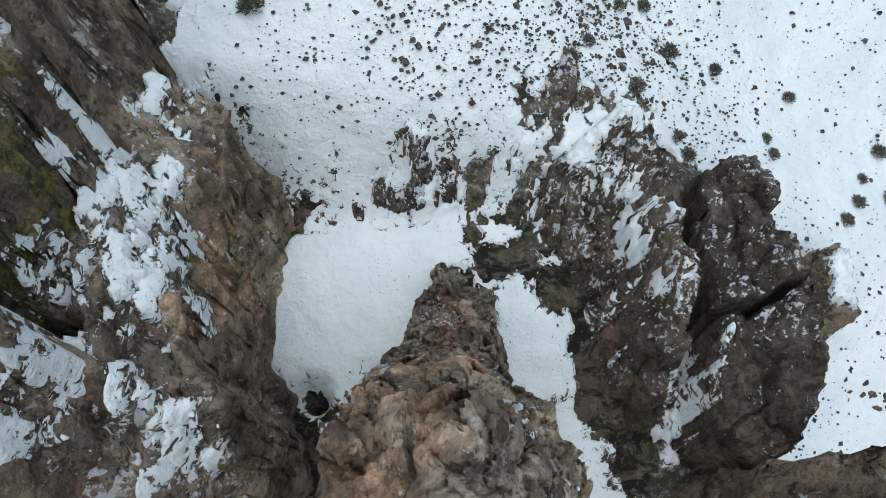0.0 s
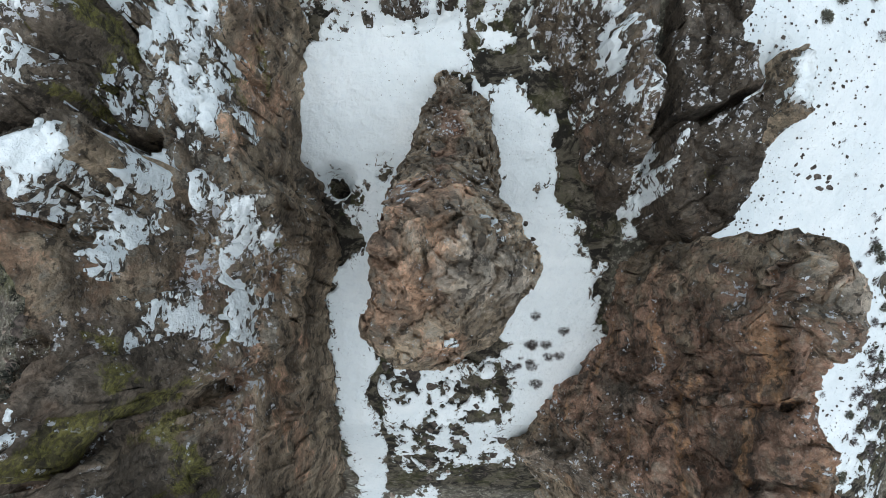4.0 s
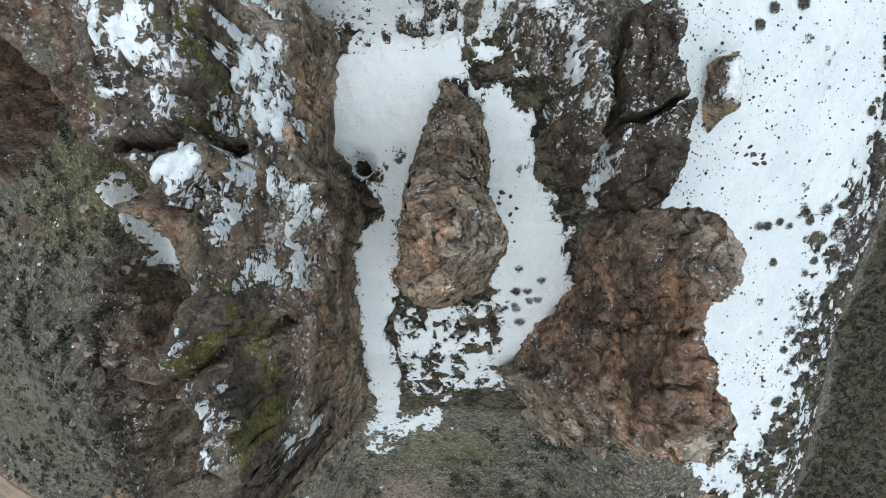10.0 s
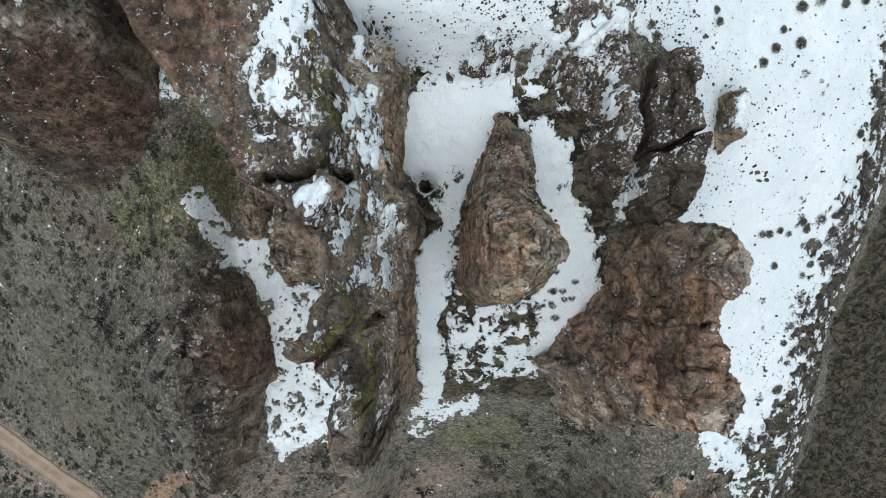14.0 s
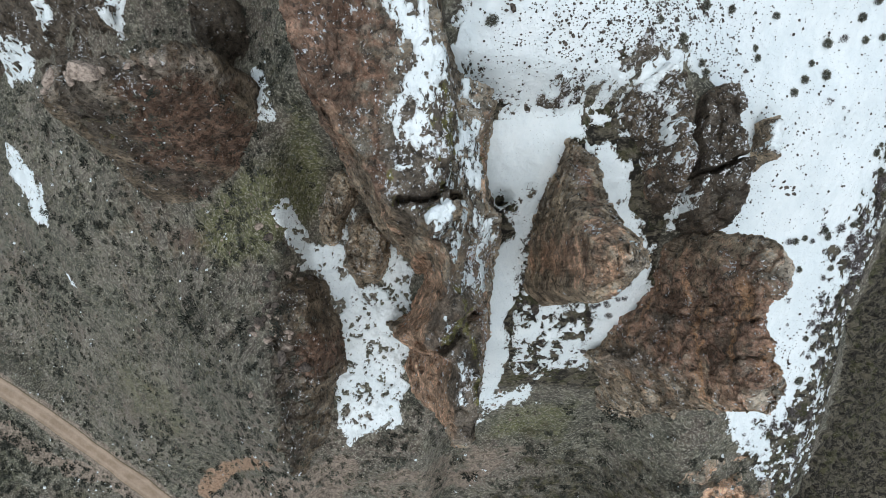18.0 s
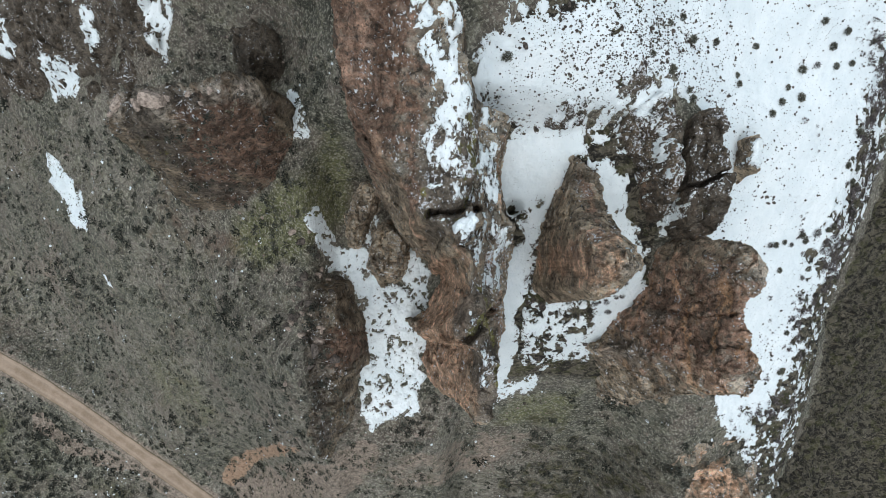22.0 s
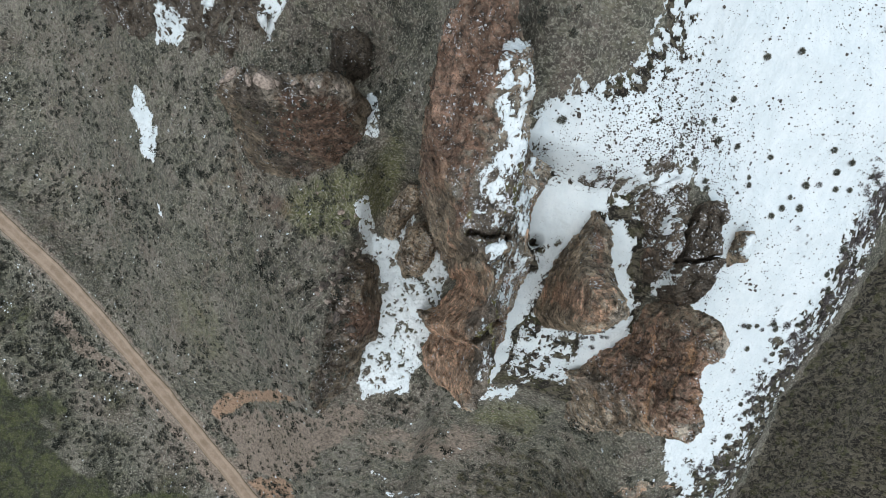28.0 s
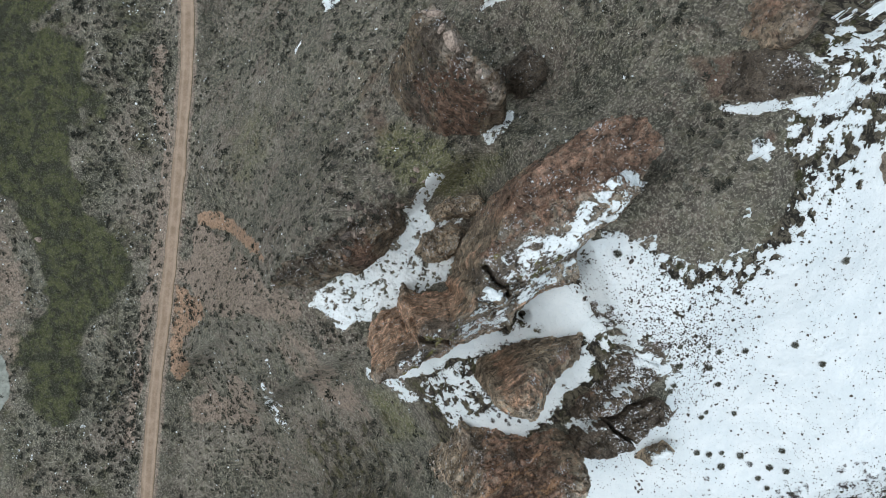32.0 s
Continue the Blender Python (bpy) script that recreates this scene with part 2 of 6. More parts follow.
def rock_material(name="weathered_volcanic_rock", value=1.24):
    n = Nodes(name)
    big, mid, fine, grit = n.noise(3.5, 6), n.noise(0.8, 8, 0.68), n.noise(0.17, 7, 0.75), n.noise(0.045, 4, 0.7)
    lump, clast = n.blobs(0.42, warp=1.5), n.blobs(0.13, warp=1.2)
    facing = n.node("ShaderNodeSeparateXYZ")
    n.link(n.node("ShaderNodeNewGeometry").outputs["True Normal"], facing.inputs[0])
    flat = n.step(n.maths("ADD", facing.outputs[2], n.maths("MULTIPLY_ADD", mid, 0.7, -0.35)), 0.45, 0.75)
    wall = n.mix(n.step(big, 0.38, 0.62), (0.23, 0.178, 0.128), (0.4, 0.315, 0.222))
    top = n.mix(n.step(big, 0.38, 0.62), (0.2, 0.182, 0.148), (0.345, 0.308, 0.25))
    c = n.mix(flat, wall, top)
    red = n.maths("ADD", n.attr("red"), n.maths("MULTIPLY_ADD", n.noise(2.2, 7, 0.66, (1.5, 0.8, 0.8)), 2.6, -1.3))
    redness = n.step(red, 0.3, 0.8)
    redc = n.mix(n.step(n.noise(1.3, 7, 0.72), 0.42, 0.6), (0.44, 0.28, 0.185), (0.71, 0.46, 0.31))
    c = n.mix(redness, c, redc)
    rust = n.step(n.maths("ADD", n.attr("rust"), n.maths("MULTIPLY_ADD", n.noise(1.8, 7, 0.68), 2.0, -1.0)), 0.3, 0.75)
    c = n.mix(rust, c, n.mix(n.step(n.noise(0.9, 7, 0.72), 0.42, 0.6), (0.19, 0.122, 0.088), (0.33, 0.205, 0.145)))
    pale = n.maths("ADD", n.attr("pale"), n.maths("MULTIPLY_ADD", mid, 1.6, -0.8))
    c = n.mix(n.step(pale, 0.35, 0.75), c, (0.54, 0.47, 0.385))
    beds = n.noise(2.2, 7, 0.66, (0.5, 0.5, 0.9), 0.6)
    c = n.vary(c, n.step(beds, 0.4, 0.6), 0.24)
    c = n.mix(n.maths("MULTIPLY", n.step(n.noise(3.0, 6, 0.66, (0.32, 0.32, 1.2), 0.5), 0.53, 0.61), n.step(n.attr("bands"), 0.2, 0.8)), c, (0.46, 0.27, 0.15))
    c = n.vary(c, channel(n, lump.outputs["Color"]), 0.2)
    c = n.vary(c, channel(n, clast.outputs["Color"]), 0.22)
    c = n.mix(n.maths("MULTIPLY", n.step(mid, 0.53, 0.62), 0.3), c, (0.36, 0.31, 0.25))
    slate = n.step(n.maths("ADD", n.attr("slate"), n.maths("MULTIPLY_ADD", n.noise(1.4, 7, 0.7), 1.4, -0.7)), 0.35, 0.7)
    c = n.mix(n.maths("MULTIPLY", slate, 0.85), c, n.vary(n.mix(n.step(mid, 0.4, 0.6), (0.135, 0.112, 0.088), (0.215, 0.18, 0.145)), channel(n, clast.outputs["Color"]), 0.3))
    lichen = n.maths("ADD", n.maths("MULTIPLY", n.attr("moss"), 1.05), n.maths("MULTIPLY_ADD", n.noise(1.1, 8, 0.75), 2.4, -1.38))
    c = n.mix(n.maths("MULTIPLY", n.step(lichen, 0.4, 0.66), 0.8), c, n.mix(n.step(fine, 0.42, 0.58), (0.125, 0.118, 0.048), (0.3, 0.285, 0.07)))
    c = n.mix(n.maths("MULTIPLY", n.step(fine, 0.535, 0.6), n.maths("MULTIPLY_ADD", slate, -0.2, 0.3)), c, (0.44, 0.39, 0.31))
    dark = n.maths("MULTIPLY", n.step(n.noise(0.6, 8, 0.72), 0.53, 0.585), n.maths("MULTIPLY_ADD", redness, -0.3, 0.78))
    c = n.mix(dark, c, (0.055, 0.048, 0.04))
    c = n.vary(c, n.step(n.noise(1.7, 6, 0.62), 0.38, 0.62), 0.3)
    c = n.vary(c, grit, 0.5)
    bright = n.node("ShaderNodeHueSaturation")
    bright.inputs["Value"].default_value = value
    n.link(c, bright.inputs["Color"])
    c = bright.outputs[0]
    flecks = n.maths("ADD", n.noise(0.28, 6, 0.68), n.maths("MULTIPLY_ADD", n.noise(2.4, 5, 0.6), 0.55, -0.275))
    dust = n.maths("MULTIPLY", n.step(n.maths("ADD", flecks, n.maths("MULTIPLY", n.attr("dust"), 0.13)), 0.628, 0.64), n.step(facing.outputs[2], 0.2, 0.45))
    c = n.mix(dust, c, (0.8, 0.83, 0.86))
    h = n.maths("ADD", n.maths("MULTIPLY", mid, 1.0), n.maths("ADD", n.maths("MULTIPLY", fine, 0.5), n.maths("MULTIPLY", grit, 0.14)))
    h = n.maths("SUBTRACT", h, n.maths("ADD", n.maths("MULTIPLY", lump.outputs["Distance"], 0.35), n.maths("MULTIPLY", clast.outputs["Distance"], 0.12)))
    return n.done(c, h, 0.5, 1.0)


def ground_material():
    n = Nodes("sage_slope")
    big, mid, fine, grit = n.noise(14, 5), n.noise(2.6, 8, 0.68), n.noise(0.42, 6, 0.72), n.noise(0.1, 4, 0.7)
    tuss = n.blobs(0.7, warp=2.2)
    c = n.mix(n.step(n.maths("ADD", n.maths("MULTIPLY", big, 0.6), n.maths("MULTIPLY", n.noise(4.5, 7, 0.72), 0.4)), 0.44, 0.56), (0.106, 0.107, 0.084), (0.2, 0.181, 0.151))
    c = n.vary(c, n.step(n.noise(8, 5, 0.6), 0.4, 0.6), 0.22)
    c = n.mix(n.maths("MULTIPLY", n.step(n.noise(1.5, 7, 0.7), 0.5, 0.58), 0.55), c, (0.26, 0.25, 0.185))
    c = n.mix(n.maths("MULTIPLY", n.step(n.noise(11, 7, 0.68), 0.5, 0.6), 0.55), c, (0.2, 0.158, 0.132))
    green = n.maths("ADD", n.attr("green"), n.maths("MULTIPLY_ADD", mid, 1.0, -0.5))
    c = n.mix(n.step(green, 0.3, 0.8), c, (0.17, 0.174, 0.085))
    lush = n.maths("ADD", n.attr("lush"), n.maths("MULTIPLY_ADD", n.noise(9, 6, 0.65), 1.3, -0.65))
    lushness = n.step(lush, 0.3, 0.8)
    c = n.mix(lushness, c, n.mix(n.step(mid, 0.44, 0.56), (0.03, 0.036, 0.02), (0.078, 0.088, 0.036)))
    c = n.vary(c, channel(n, tuss.outputs["Color"]), 0.28)
    # Darker between tussocks: bare soil, with the shade there put into the colour.
    gap = n.step(n.maths("ADD", tuss.outputs["Distance"], n.maths("MULTIPLY_ADD", fine, 1.2, -0.6)), 0.38, 0.56)
    c = n.mix(n.maths("MULTIPLY", gap, 0.26), c, (0.05, 0.045, 0.035))
    c = n.mix(n.maths("MULTIPLY", n.step(n.noise(0.3, 5, 0.75), 0.52, 0.575), n.maths("MULTIPLY_ADD", lushness, -0.55, 0.72)), c, (0.46, 0.44, 0.36))
    strata = n.noise(1.5, 8, 0.7, (1.0, 1.7, 0.6), 0.8)
    rc = n.mix(n.step(strata, 0.45, 0.56), (0.03, 0.027, 0.022), (0.17, 0.15, 0.11))
    rc = n.mix(n.maths("MULTIPLY", n.step(mid, 0.52, 0.6), 0.5), rc, (0.1, 0.103, 0.04))
    rc = n.mix(n.maths("MULTIPLY", n.step(fine, 0.54, 0.62), 0.6), rc, (0.28, 0.25, 0.2))
    rocky = n.maths("ADD", n.attr("rocky"), n.maths("MULTIPLY_ADD", mid, 1.2, -0.6))
    c = n.mix(n.step(rocky, 0.35, 0.6), c, rc)
    red = n.maths("ADD", n.attr("red"), n.maths("MULTIPLY_ADD", mid, 1.3, -0.65))
    c = n.mix(n.maths("MULTIPLY", n.step(red, 0.3, 0.8), 0.6), c, (0.19, 0.115, 0.085))
    soil = n.maths("ADD", n.attr("dirt"), n.maths("MULTIPLY_ADD", mid, 1.3, -0.65))
    c = n.mix(n.maths("MULTIPLY", n.step(soil, 0.4, 0.7), 0.85), c, n.mix(n.step(fine, 0.42, 0.58), (0.25, 0.2, 0.16), (0.4, 0.325, 0.262)))
    clay = n.maths("ADD", n.attr("clay"), n.maths("MULTIPLY_ADD", mid, 2.6, -1.35))
    c = n.mix(n.step(clay, 0.4, 0.75), c, n.mix(n.step(fine, 0.4, 0.6), (0.34, 0.225, 0.15), (0.45, 0.31, 0.215)))
    c = n.mix(n.maths("MULTIPLY", n.step(n.noise(0.55, 6, 0.7), 0.53, 0.6), 0.5), c, (0.036, 0.034, 0.027))
    c = n.vary(c, fine, 0.36)
    c = n.vary(c, grit, 0.42)
    h = n.maths("ADD", n.maths("MULTIPLY", fine, 1.3), n.maths("ADD", n.maths("MULTIPLY", strata, n.maths("MULTIPLY", n.attr("rocky"), 3.0)), n.maths("MULTIPLY", grit, 0.3)))
    h = n.maths("SUBTRACT", h, n.maths("MULTIPLY", tuss.outputs["Distance"], 0.35))
    return n.done(c, h, 0.4, 1.0)


def snow_material():
    n = Nodes("old_snow", 0.6)
    c = n.mix(n.step(n.noise(5, 5), 0.4, 0.62), (0.69, 0.755, 0.775), (0.76, 0.815, 0.83))
    c = n.mix(n.maths("MULTIPLY", n.step(n.noise(0.4, 7, 0.72), 0.5, 0.66), 0.35), c, (0.6, 0.67, 0.72))
    specks = n.maths("MULTIPLY", n.step(n.noise(0.13, 3, 0.55), 0.66, 0.69), n.step(n.noise(2.2, 4), 0.44, 0.6))
    c = n.mix(n.maths("MULTIPLY", specks, 0.85), c, (0.11, 0.098, 0.08))
    thin = n.maths("ADD", n.maths("MULTIPLY", n.attr("cover"), 0.42), n.maths("ADD", n.maths("MULTIPLY_ADD", n.noise(0.36, 6, 0.68, (1.0, 0.7, 1.0), 0.8), 2.2, -1.1), n.maths("MULTIPLY_ADD", n.noise(1.5, 4, 0.6), 0.9, -0.45)))
    bare = n.step(n.maths("MULTIPLY", thin, -1.0), 0.04, 0.07)
    c = n.mix(bare, c, n.mix(n.step(n.noise(0.2, 5, 0.7), 0.45, 0.58), (0.05, 0.043, 0.036), (0.19, 0.16, 0.125)))
    h = n.maths("ADD", n.noise(0.7, 5, 0.6), n.maths("MULTIPLY", n.noise(0.16, 4, 0.65), 0.35))
    h = n.maths("SUBTRACT", h, n.maths("MULTIPLY", bare, 0.25))
    return n.done(c, h, 0.18, 1.0)


def road_material():
    n = Nodes("packed_dirt_road")
    fine, mid = n.noise(0.3, 5, 0.7), n.noise(2.2, 5)
    c = n.mix(n.step(mid, 0.35, 0.65), (0.235, 0.175, 0.125), (0.315, 0.24, 0.18))
    edge = n.maths("ADD", n.attr("verge"), n.maths("MULTIPLY_ADD", n.noise(0.9, 5), 0.9, -0.45))
    c = n.mix(n.step(edge, 0.35, 0.75), c, (0.15, 0.125, 0.085))
    c = n.mix(n.maths("MULTIPLY", n.attr("rut"), 0.6), c, (0.36, 0.285, 0.22))
    return n.done(n.vary(c, fine, 0.3), fine, 0.06, 0.8)


def leaf_material(name, dark, light, clumps=False):
    n = Nodes(name)
    if clumps:
        tone = n.maths("ADD", n.maths("MULTIPLY", n.attr("tone"), 0.75), n.maths("MULTIPLY", n.node("ShaderNodeNewGeometry").outputs["Random Per Island"], 0.25))
        return n.done(n.mix(tone, dark, light))
    oi = n.node("ShaderNodeObjectInfo").outputs["Random"]
    isl = n.node("ShaderNodeNewGeometry").outputs["Random Per Island"]
    c = n.mix(isl, dark, light)
    return n.done(n.vary(c, oi, 0.25))


def plain_material(name, a, b, size, rough=0.9):
    n = Nodes(name, rough)
    f = n.noise(size, 5, 0.65)
    return n.done(n.mix(n.step(f, 0.35, 0.65), a, b), f, size * 0.3, 0.8)


DARKROCK = rock_material("dark_basalt_crag", 0.66)
RIDGEROCK = rock_material("brown_ridge_rock", 1.06)
ROCK, GROUND, SNOW, DIRT = rock_material(), ground_material(), snow_material(), road_material()
SAGE = leaf_material("sagebrush_leaves", (0.06, 0.062, 0.047), (0.26, 0.262, 0.21))
DRYTWIG = leaf_material("bare_brown_twigs", (0.05, 0.044, 0.046), (0.19, 0.168, 0.165))
SCRUB = leaf_material("sagebrush_scrub_leaves", (0.04, 0.043, 0.035), (0.235, 0.238, 0.2), True)
DARKSCRUB = leaf_material("dark_scrub_leaves", (0.022, 0.025, 0.021), (0.11, 0.115, 0.095), True)
STRAW = leaf_material("straw_tussock_leaves", (0.1, 0.098, 0.068), (0.34, 0.325, 0.25), True)
STEM = plain_material("grey_bark", (0.06, 0.05, 0.04), (0.14, 0.12, 0.1), 0.05)
WATER = plain_material("shallow_silty_water", (0.17, 0.19, 0.165), (0.27, 0.29, 0.26), 1.5, 0.25)
STONE = plain_material("dark_basalt_stone", (0.035, 0.03, 0.027), (0.12, 0.1, 0.085), 0.25)
PALESTONE = plain_material("pale_weathered_stone", (0.17, 0.135, 0.112), (0.42, 0.345, 0.29), 0.3)


# ---- mesh makers ----
def mesh_object(name, verts, faces, material, attrs=None, smooth=True):
    """A mesh from arrays: verts n x 3, faces m x 3 or m x 4."""
    me = bpy.data.meshes.new(name)
    k = faces.shape[1]
    me.vertices.add(len(verts))
    me.vertices.foreach_set("co", np.ascontiguousarray(verts, np.float32).ravel())
    me.loops.add(faces.size)
    me.loops.foreach_set("vertex_index", np.ascontiguousarray(faces, np.int32).ravel())
    me.polygons.add(len(faces))
    me.polygons.foreach_set("loop_start", np.arange(0, faces.size, k, dtype=np.int32))
    me.polygons.foreach_set("use_smooth", np.full(len(faces), smooth))
    for key, values in (attrs or {}).items():
        a = me.attributes.new(key, "FLOAT", "POINT")
        a.data.foreach_set("value", np.ascontiguousarray(values, np.float32))
    me.update(calc_edges=True)
    me.materials.append(material)
    return new(name, me)


def sheet(name, xs, ys, height, keep, material, attrs=None, jag=None, split=None):
    """A sheet over a grid. height(x, y) gives z; keep(x, y, z) says which corners belong to it; jag moves corners sideways.
    split: (names, f), f(x, y) numbering the pieces; then an empty with one mesh for each piece is made."""
    x, y = np.meshgrid(xs, ys, indexing="ij")
    z = height(x, y)
    good = np.ones(x.shape, bool) if keep is None else keep(x, y, z)
    cell = good[:-1, :-1] | good[1:, :-1] | good[:-1, 1:] | good[1:, 1:]
    ids = np.arange(x.size).reshape(x.shape)
    quads = np.stack((ids[:-1, :-1], ids[1:, :-1], ids[1:, 1:], ids[:-1, 1:]), -1)[cell]
    sx, sy, sz = x.ravel(), y.ravel(), z.ravel()
    jx, jy, jz = jag(sx, sy, sz) if jag else (sx, sy, sz)

    def piece(title, q):
        used, q = np.unique(q, return_inverse=True)
        vals = {k: f.ravel()[used] if isinstance(f, np.ndarray) else f(sx[used], sy[used], sz[used]) for k, f in (attrs or {}).items()}
        return mesh_object(title, np.stack((jx[used], jy[used], jz[used]), -1), q.reshape(-1, 4), material, vals)

    if not split:
        return piece(name, quads)
    root = new(name)
    kind = split[1](sx[quads].mean(axis=1), sy[quads].mean(axis=1))
    for k, title in enumerate(split[0]):
        if (kind == k).any():
            piece(title, quads[kind == k]).parent = root
    return root


# ---- rocks: outline on the ground, lie of the top, steepness of the walls ----
ROCKS = {}


def rock(key, outline, top, steep, rough=0.5, block=1.6, relief=0.5, cracks=(), seed=1, ledges=0.8, grain=0.8, reach=0.0):
    """reach: 0 for an outline on the ground; else the outline is the rim of the top, and the walls fall outwards over that many metres."""
    xs, ys = [p[0] for p in outline], [p[1] for p in outline]
    ROCKS[key] = dict(outline=outline, top=top, steep=steep, rough=rough, block=block, relief=relief, cracks=cracks, seed=seed, ledges=ledges, grain=grain, reach=reach,
                      box=(min(xs) - 1.2 - reach, max(xs) + 1.2 + reach, min(ys) - 1.2 - reach, max(ys) + 1.2 + reach))


def rock_height(r, x, y):
    """Top of a rock at x, y; well under the ground outside it."""
    g = plain_ground(x, y)
    s = r["seed"]
    d = inside(x, y, r["outline"]) + r["rough"] * (fbm(x, y, size=2.6, octaves=3, gain=0.5, seed=s) + 0.8 * fbm(x, y, size=6.5, octaves=2, seed=s + 1))
    steep = r["steep"](x, y) if callable(r["steep"]) else r["steep"]
    warp = 0.35 * r["block"]
    wx, wy = x + warp * fbm(x, y, size=r["block"], octaves=3, seed=s + 5), y + warp * fbm(x, y, size=r["block"], octaves=3, seed=s + 6)
    rnd, tilt, edge = cells(wx, wy * r["grain"], r["block"], s)
    rnd2, tilt2, edge2 = cells(wx, wy * (0.4 + 0.6 * r["grain"]), r["block"] * 0.33, s + 2)
    lump = r["relief"] * ((rnd - 0.5) * 1.2 + tilt * 0.9 - 0.55 * (1 - ease(edge, 0, 0.14)))
    lump = lump + r["relief"] * 0.34 * ((rnd2 - 0.5) + tilt2 - 0.5 * (1 - ease(edge2, 0, 0.2))) + 0.35 * r["relief"] * fbm(x, y, size=0.9, octaves=4, seed=s + 9)
    ledge = (0.3 * (rnd - 0.5) + 0.1 * (rnd2 - 0.5)) * np.clip(8 / np.maximum(steep, 1), 0.3, 1)
    base = r["top"](x, y)
    wall = (base + 0.25 if r["reach"] else g - 0.3) + steep * (d + ledge)
    step = 1.9
    u = wall / step + 0.8 * fbm(x, y, size=3.2, octaves=3, seed=s + 14)
    f = u - np.floor(u)
    wall = wall + r["ledges"] * step * (ease(f, 0.3, 0.72) - f)
    top = base + lump
    k = 0.5 if r["reach"] else 0.9
    h = np.clip(0.5 + 0.5 * (wall - top) / k, 0, 1)
    z = wall + (top - wall) * h - k * h * (1 - h)
    for line, width, depth in r["cracks"]:
        z = z - depth * (1 - ease(along(x, y, line) + 0.22 * width * fbm(x, y, size=0.7, octaves=3, seed=s + 3), 0.2 * width, width))
    return np.maximum(z, g - 6)


def pinnacle_top(x, y):
    z = np.interp(y, [-1.8, -1.0, 0.0, 1.0, 2.0, 3.0, 4.0, 5.0, 6.0, 7.2, 9.3, 11.5, 13.0], [10.5, 12.8, 15.0, 16.0, 15.8, 14.4, 11.4, 9.0, 7.0, 4.8, 2.4, 0.8, -1.4])
    return z - 0.8 * np.clip(-x - 0.4, 0, 9) - 1.5 * np.clip(x - 0.3, 0, 9) * ease(4 - y, -2, 2) - 1.6 * np.clip(0.9 - y + 0.35 * (x - 0.5), 0, 9) * ease(x, 0.2, 1.0)


rock("pinnacle", [(0.1, 11.7), (-0.6, 9.3), (-1.2, 5.8), (-1.5, 4.1), (-1.5, 2.3), (-1.6, 0.9), (-1.85, -0.3), (-1.1, -1.05), (0.2, -0.7), (1.6, -0.4), (2.1, 0.8), (2.65, 1.6), (2.3, 2.4), (1.7, 3.5), (1.15, 4.9), (1.25, 7.2), (1.6, 9.5)],
     pinnacle_top, lambda x, y: np.interp(y, [1.8, 3.2, 4.6, 7], [15, 13, 9, 5]), 0.14, 0.42, 0.34, seed=4, reach=2.6)


def ridge_top(x, y):
    """A high western crest, narrow in the south, and a mossy terrace one step down on the eastern side."""
    crest = np.interp(y, [-12.5, -11, -9, -6, -4.2, -3, -1.5, 0.1, 1.5, 3, 4.4, 6, 8, 11, 16, 20, 24, 28], [6, 9.5, 12, 13.4, 13.4, 14, 13.2, 8.0, 8.6, 11.4, 12.6, 12.8, 13.6, 14.4, 17.0, 18, 13, 7])
    crest = crest - 0.6 * np.clip(x + np.interp(y, [-5, -4, 2, 5], [9.4, 10.4, 10.4, 11.2]), 0, 20) - 0.3 * np.clip(-14 - x, 0, 20)
    low = 8.2 + 3.0 * (-9.0 - x) - 0.6 * np.clip(-4 - y, 0, 20)
    high = 7.2 + 0.95 * (-8.2 - x) + 0.12 * (y - 7)
    terrace = low + (high - low) * ease(y, 1.5, 4.5)
    edge = np.interp(y, [-12, -5, -3.6, 2, 3, 5, 6.2, 8, 10, 14, 16], [-8.5, -8.5, -9.1, -9.2, -9.6, -9.2, -10.6, -10.5, -9.9, -9.8, -10.8]) + 0.3 * fbm(x, y, size=1.5, octaves=3, seed=19)
    z = terrace + (np.maximum(crest, terrace) - terrace) * ease(edge - x, -0.25, 0.35)
    block = ease(inside(x, y, [(-11.9, 4.2), (-11.0, 4.9), (-9.7, 5.6), (-9.2, 4.8), (-10.6, 3.2), (-11.4, 3.0)]), -0.1, 0.2)
    return z + (12.7 - z) * block


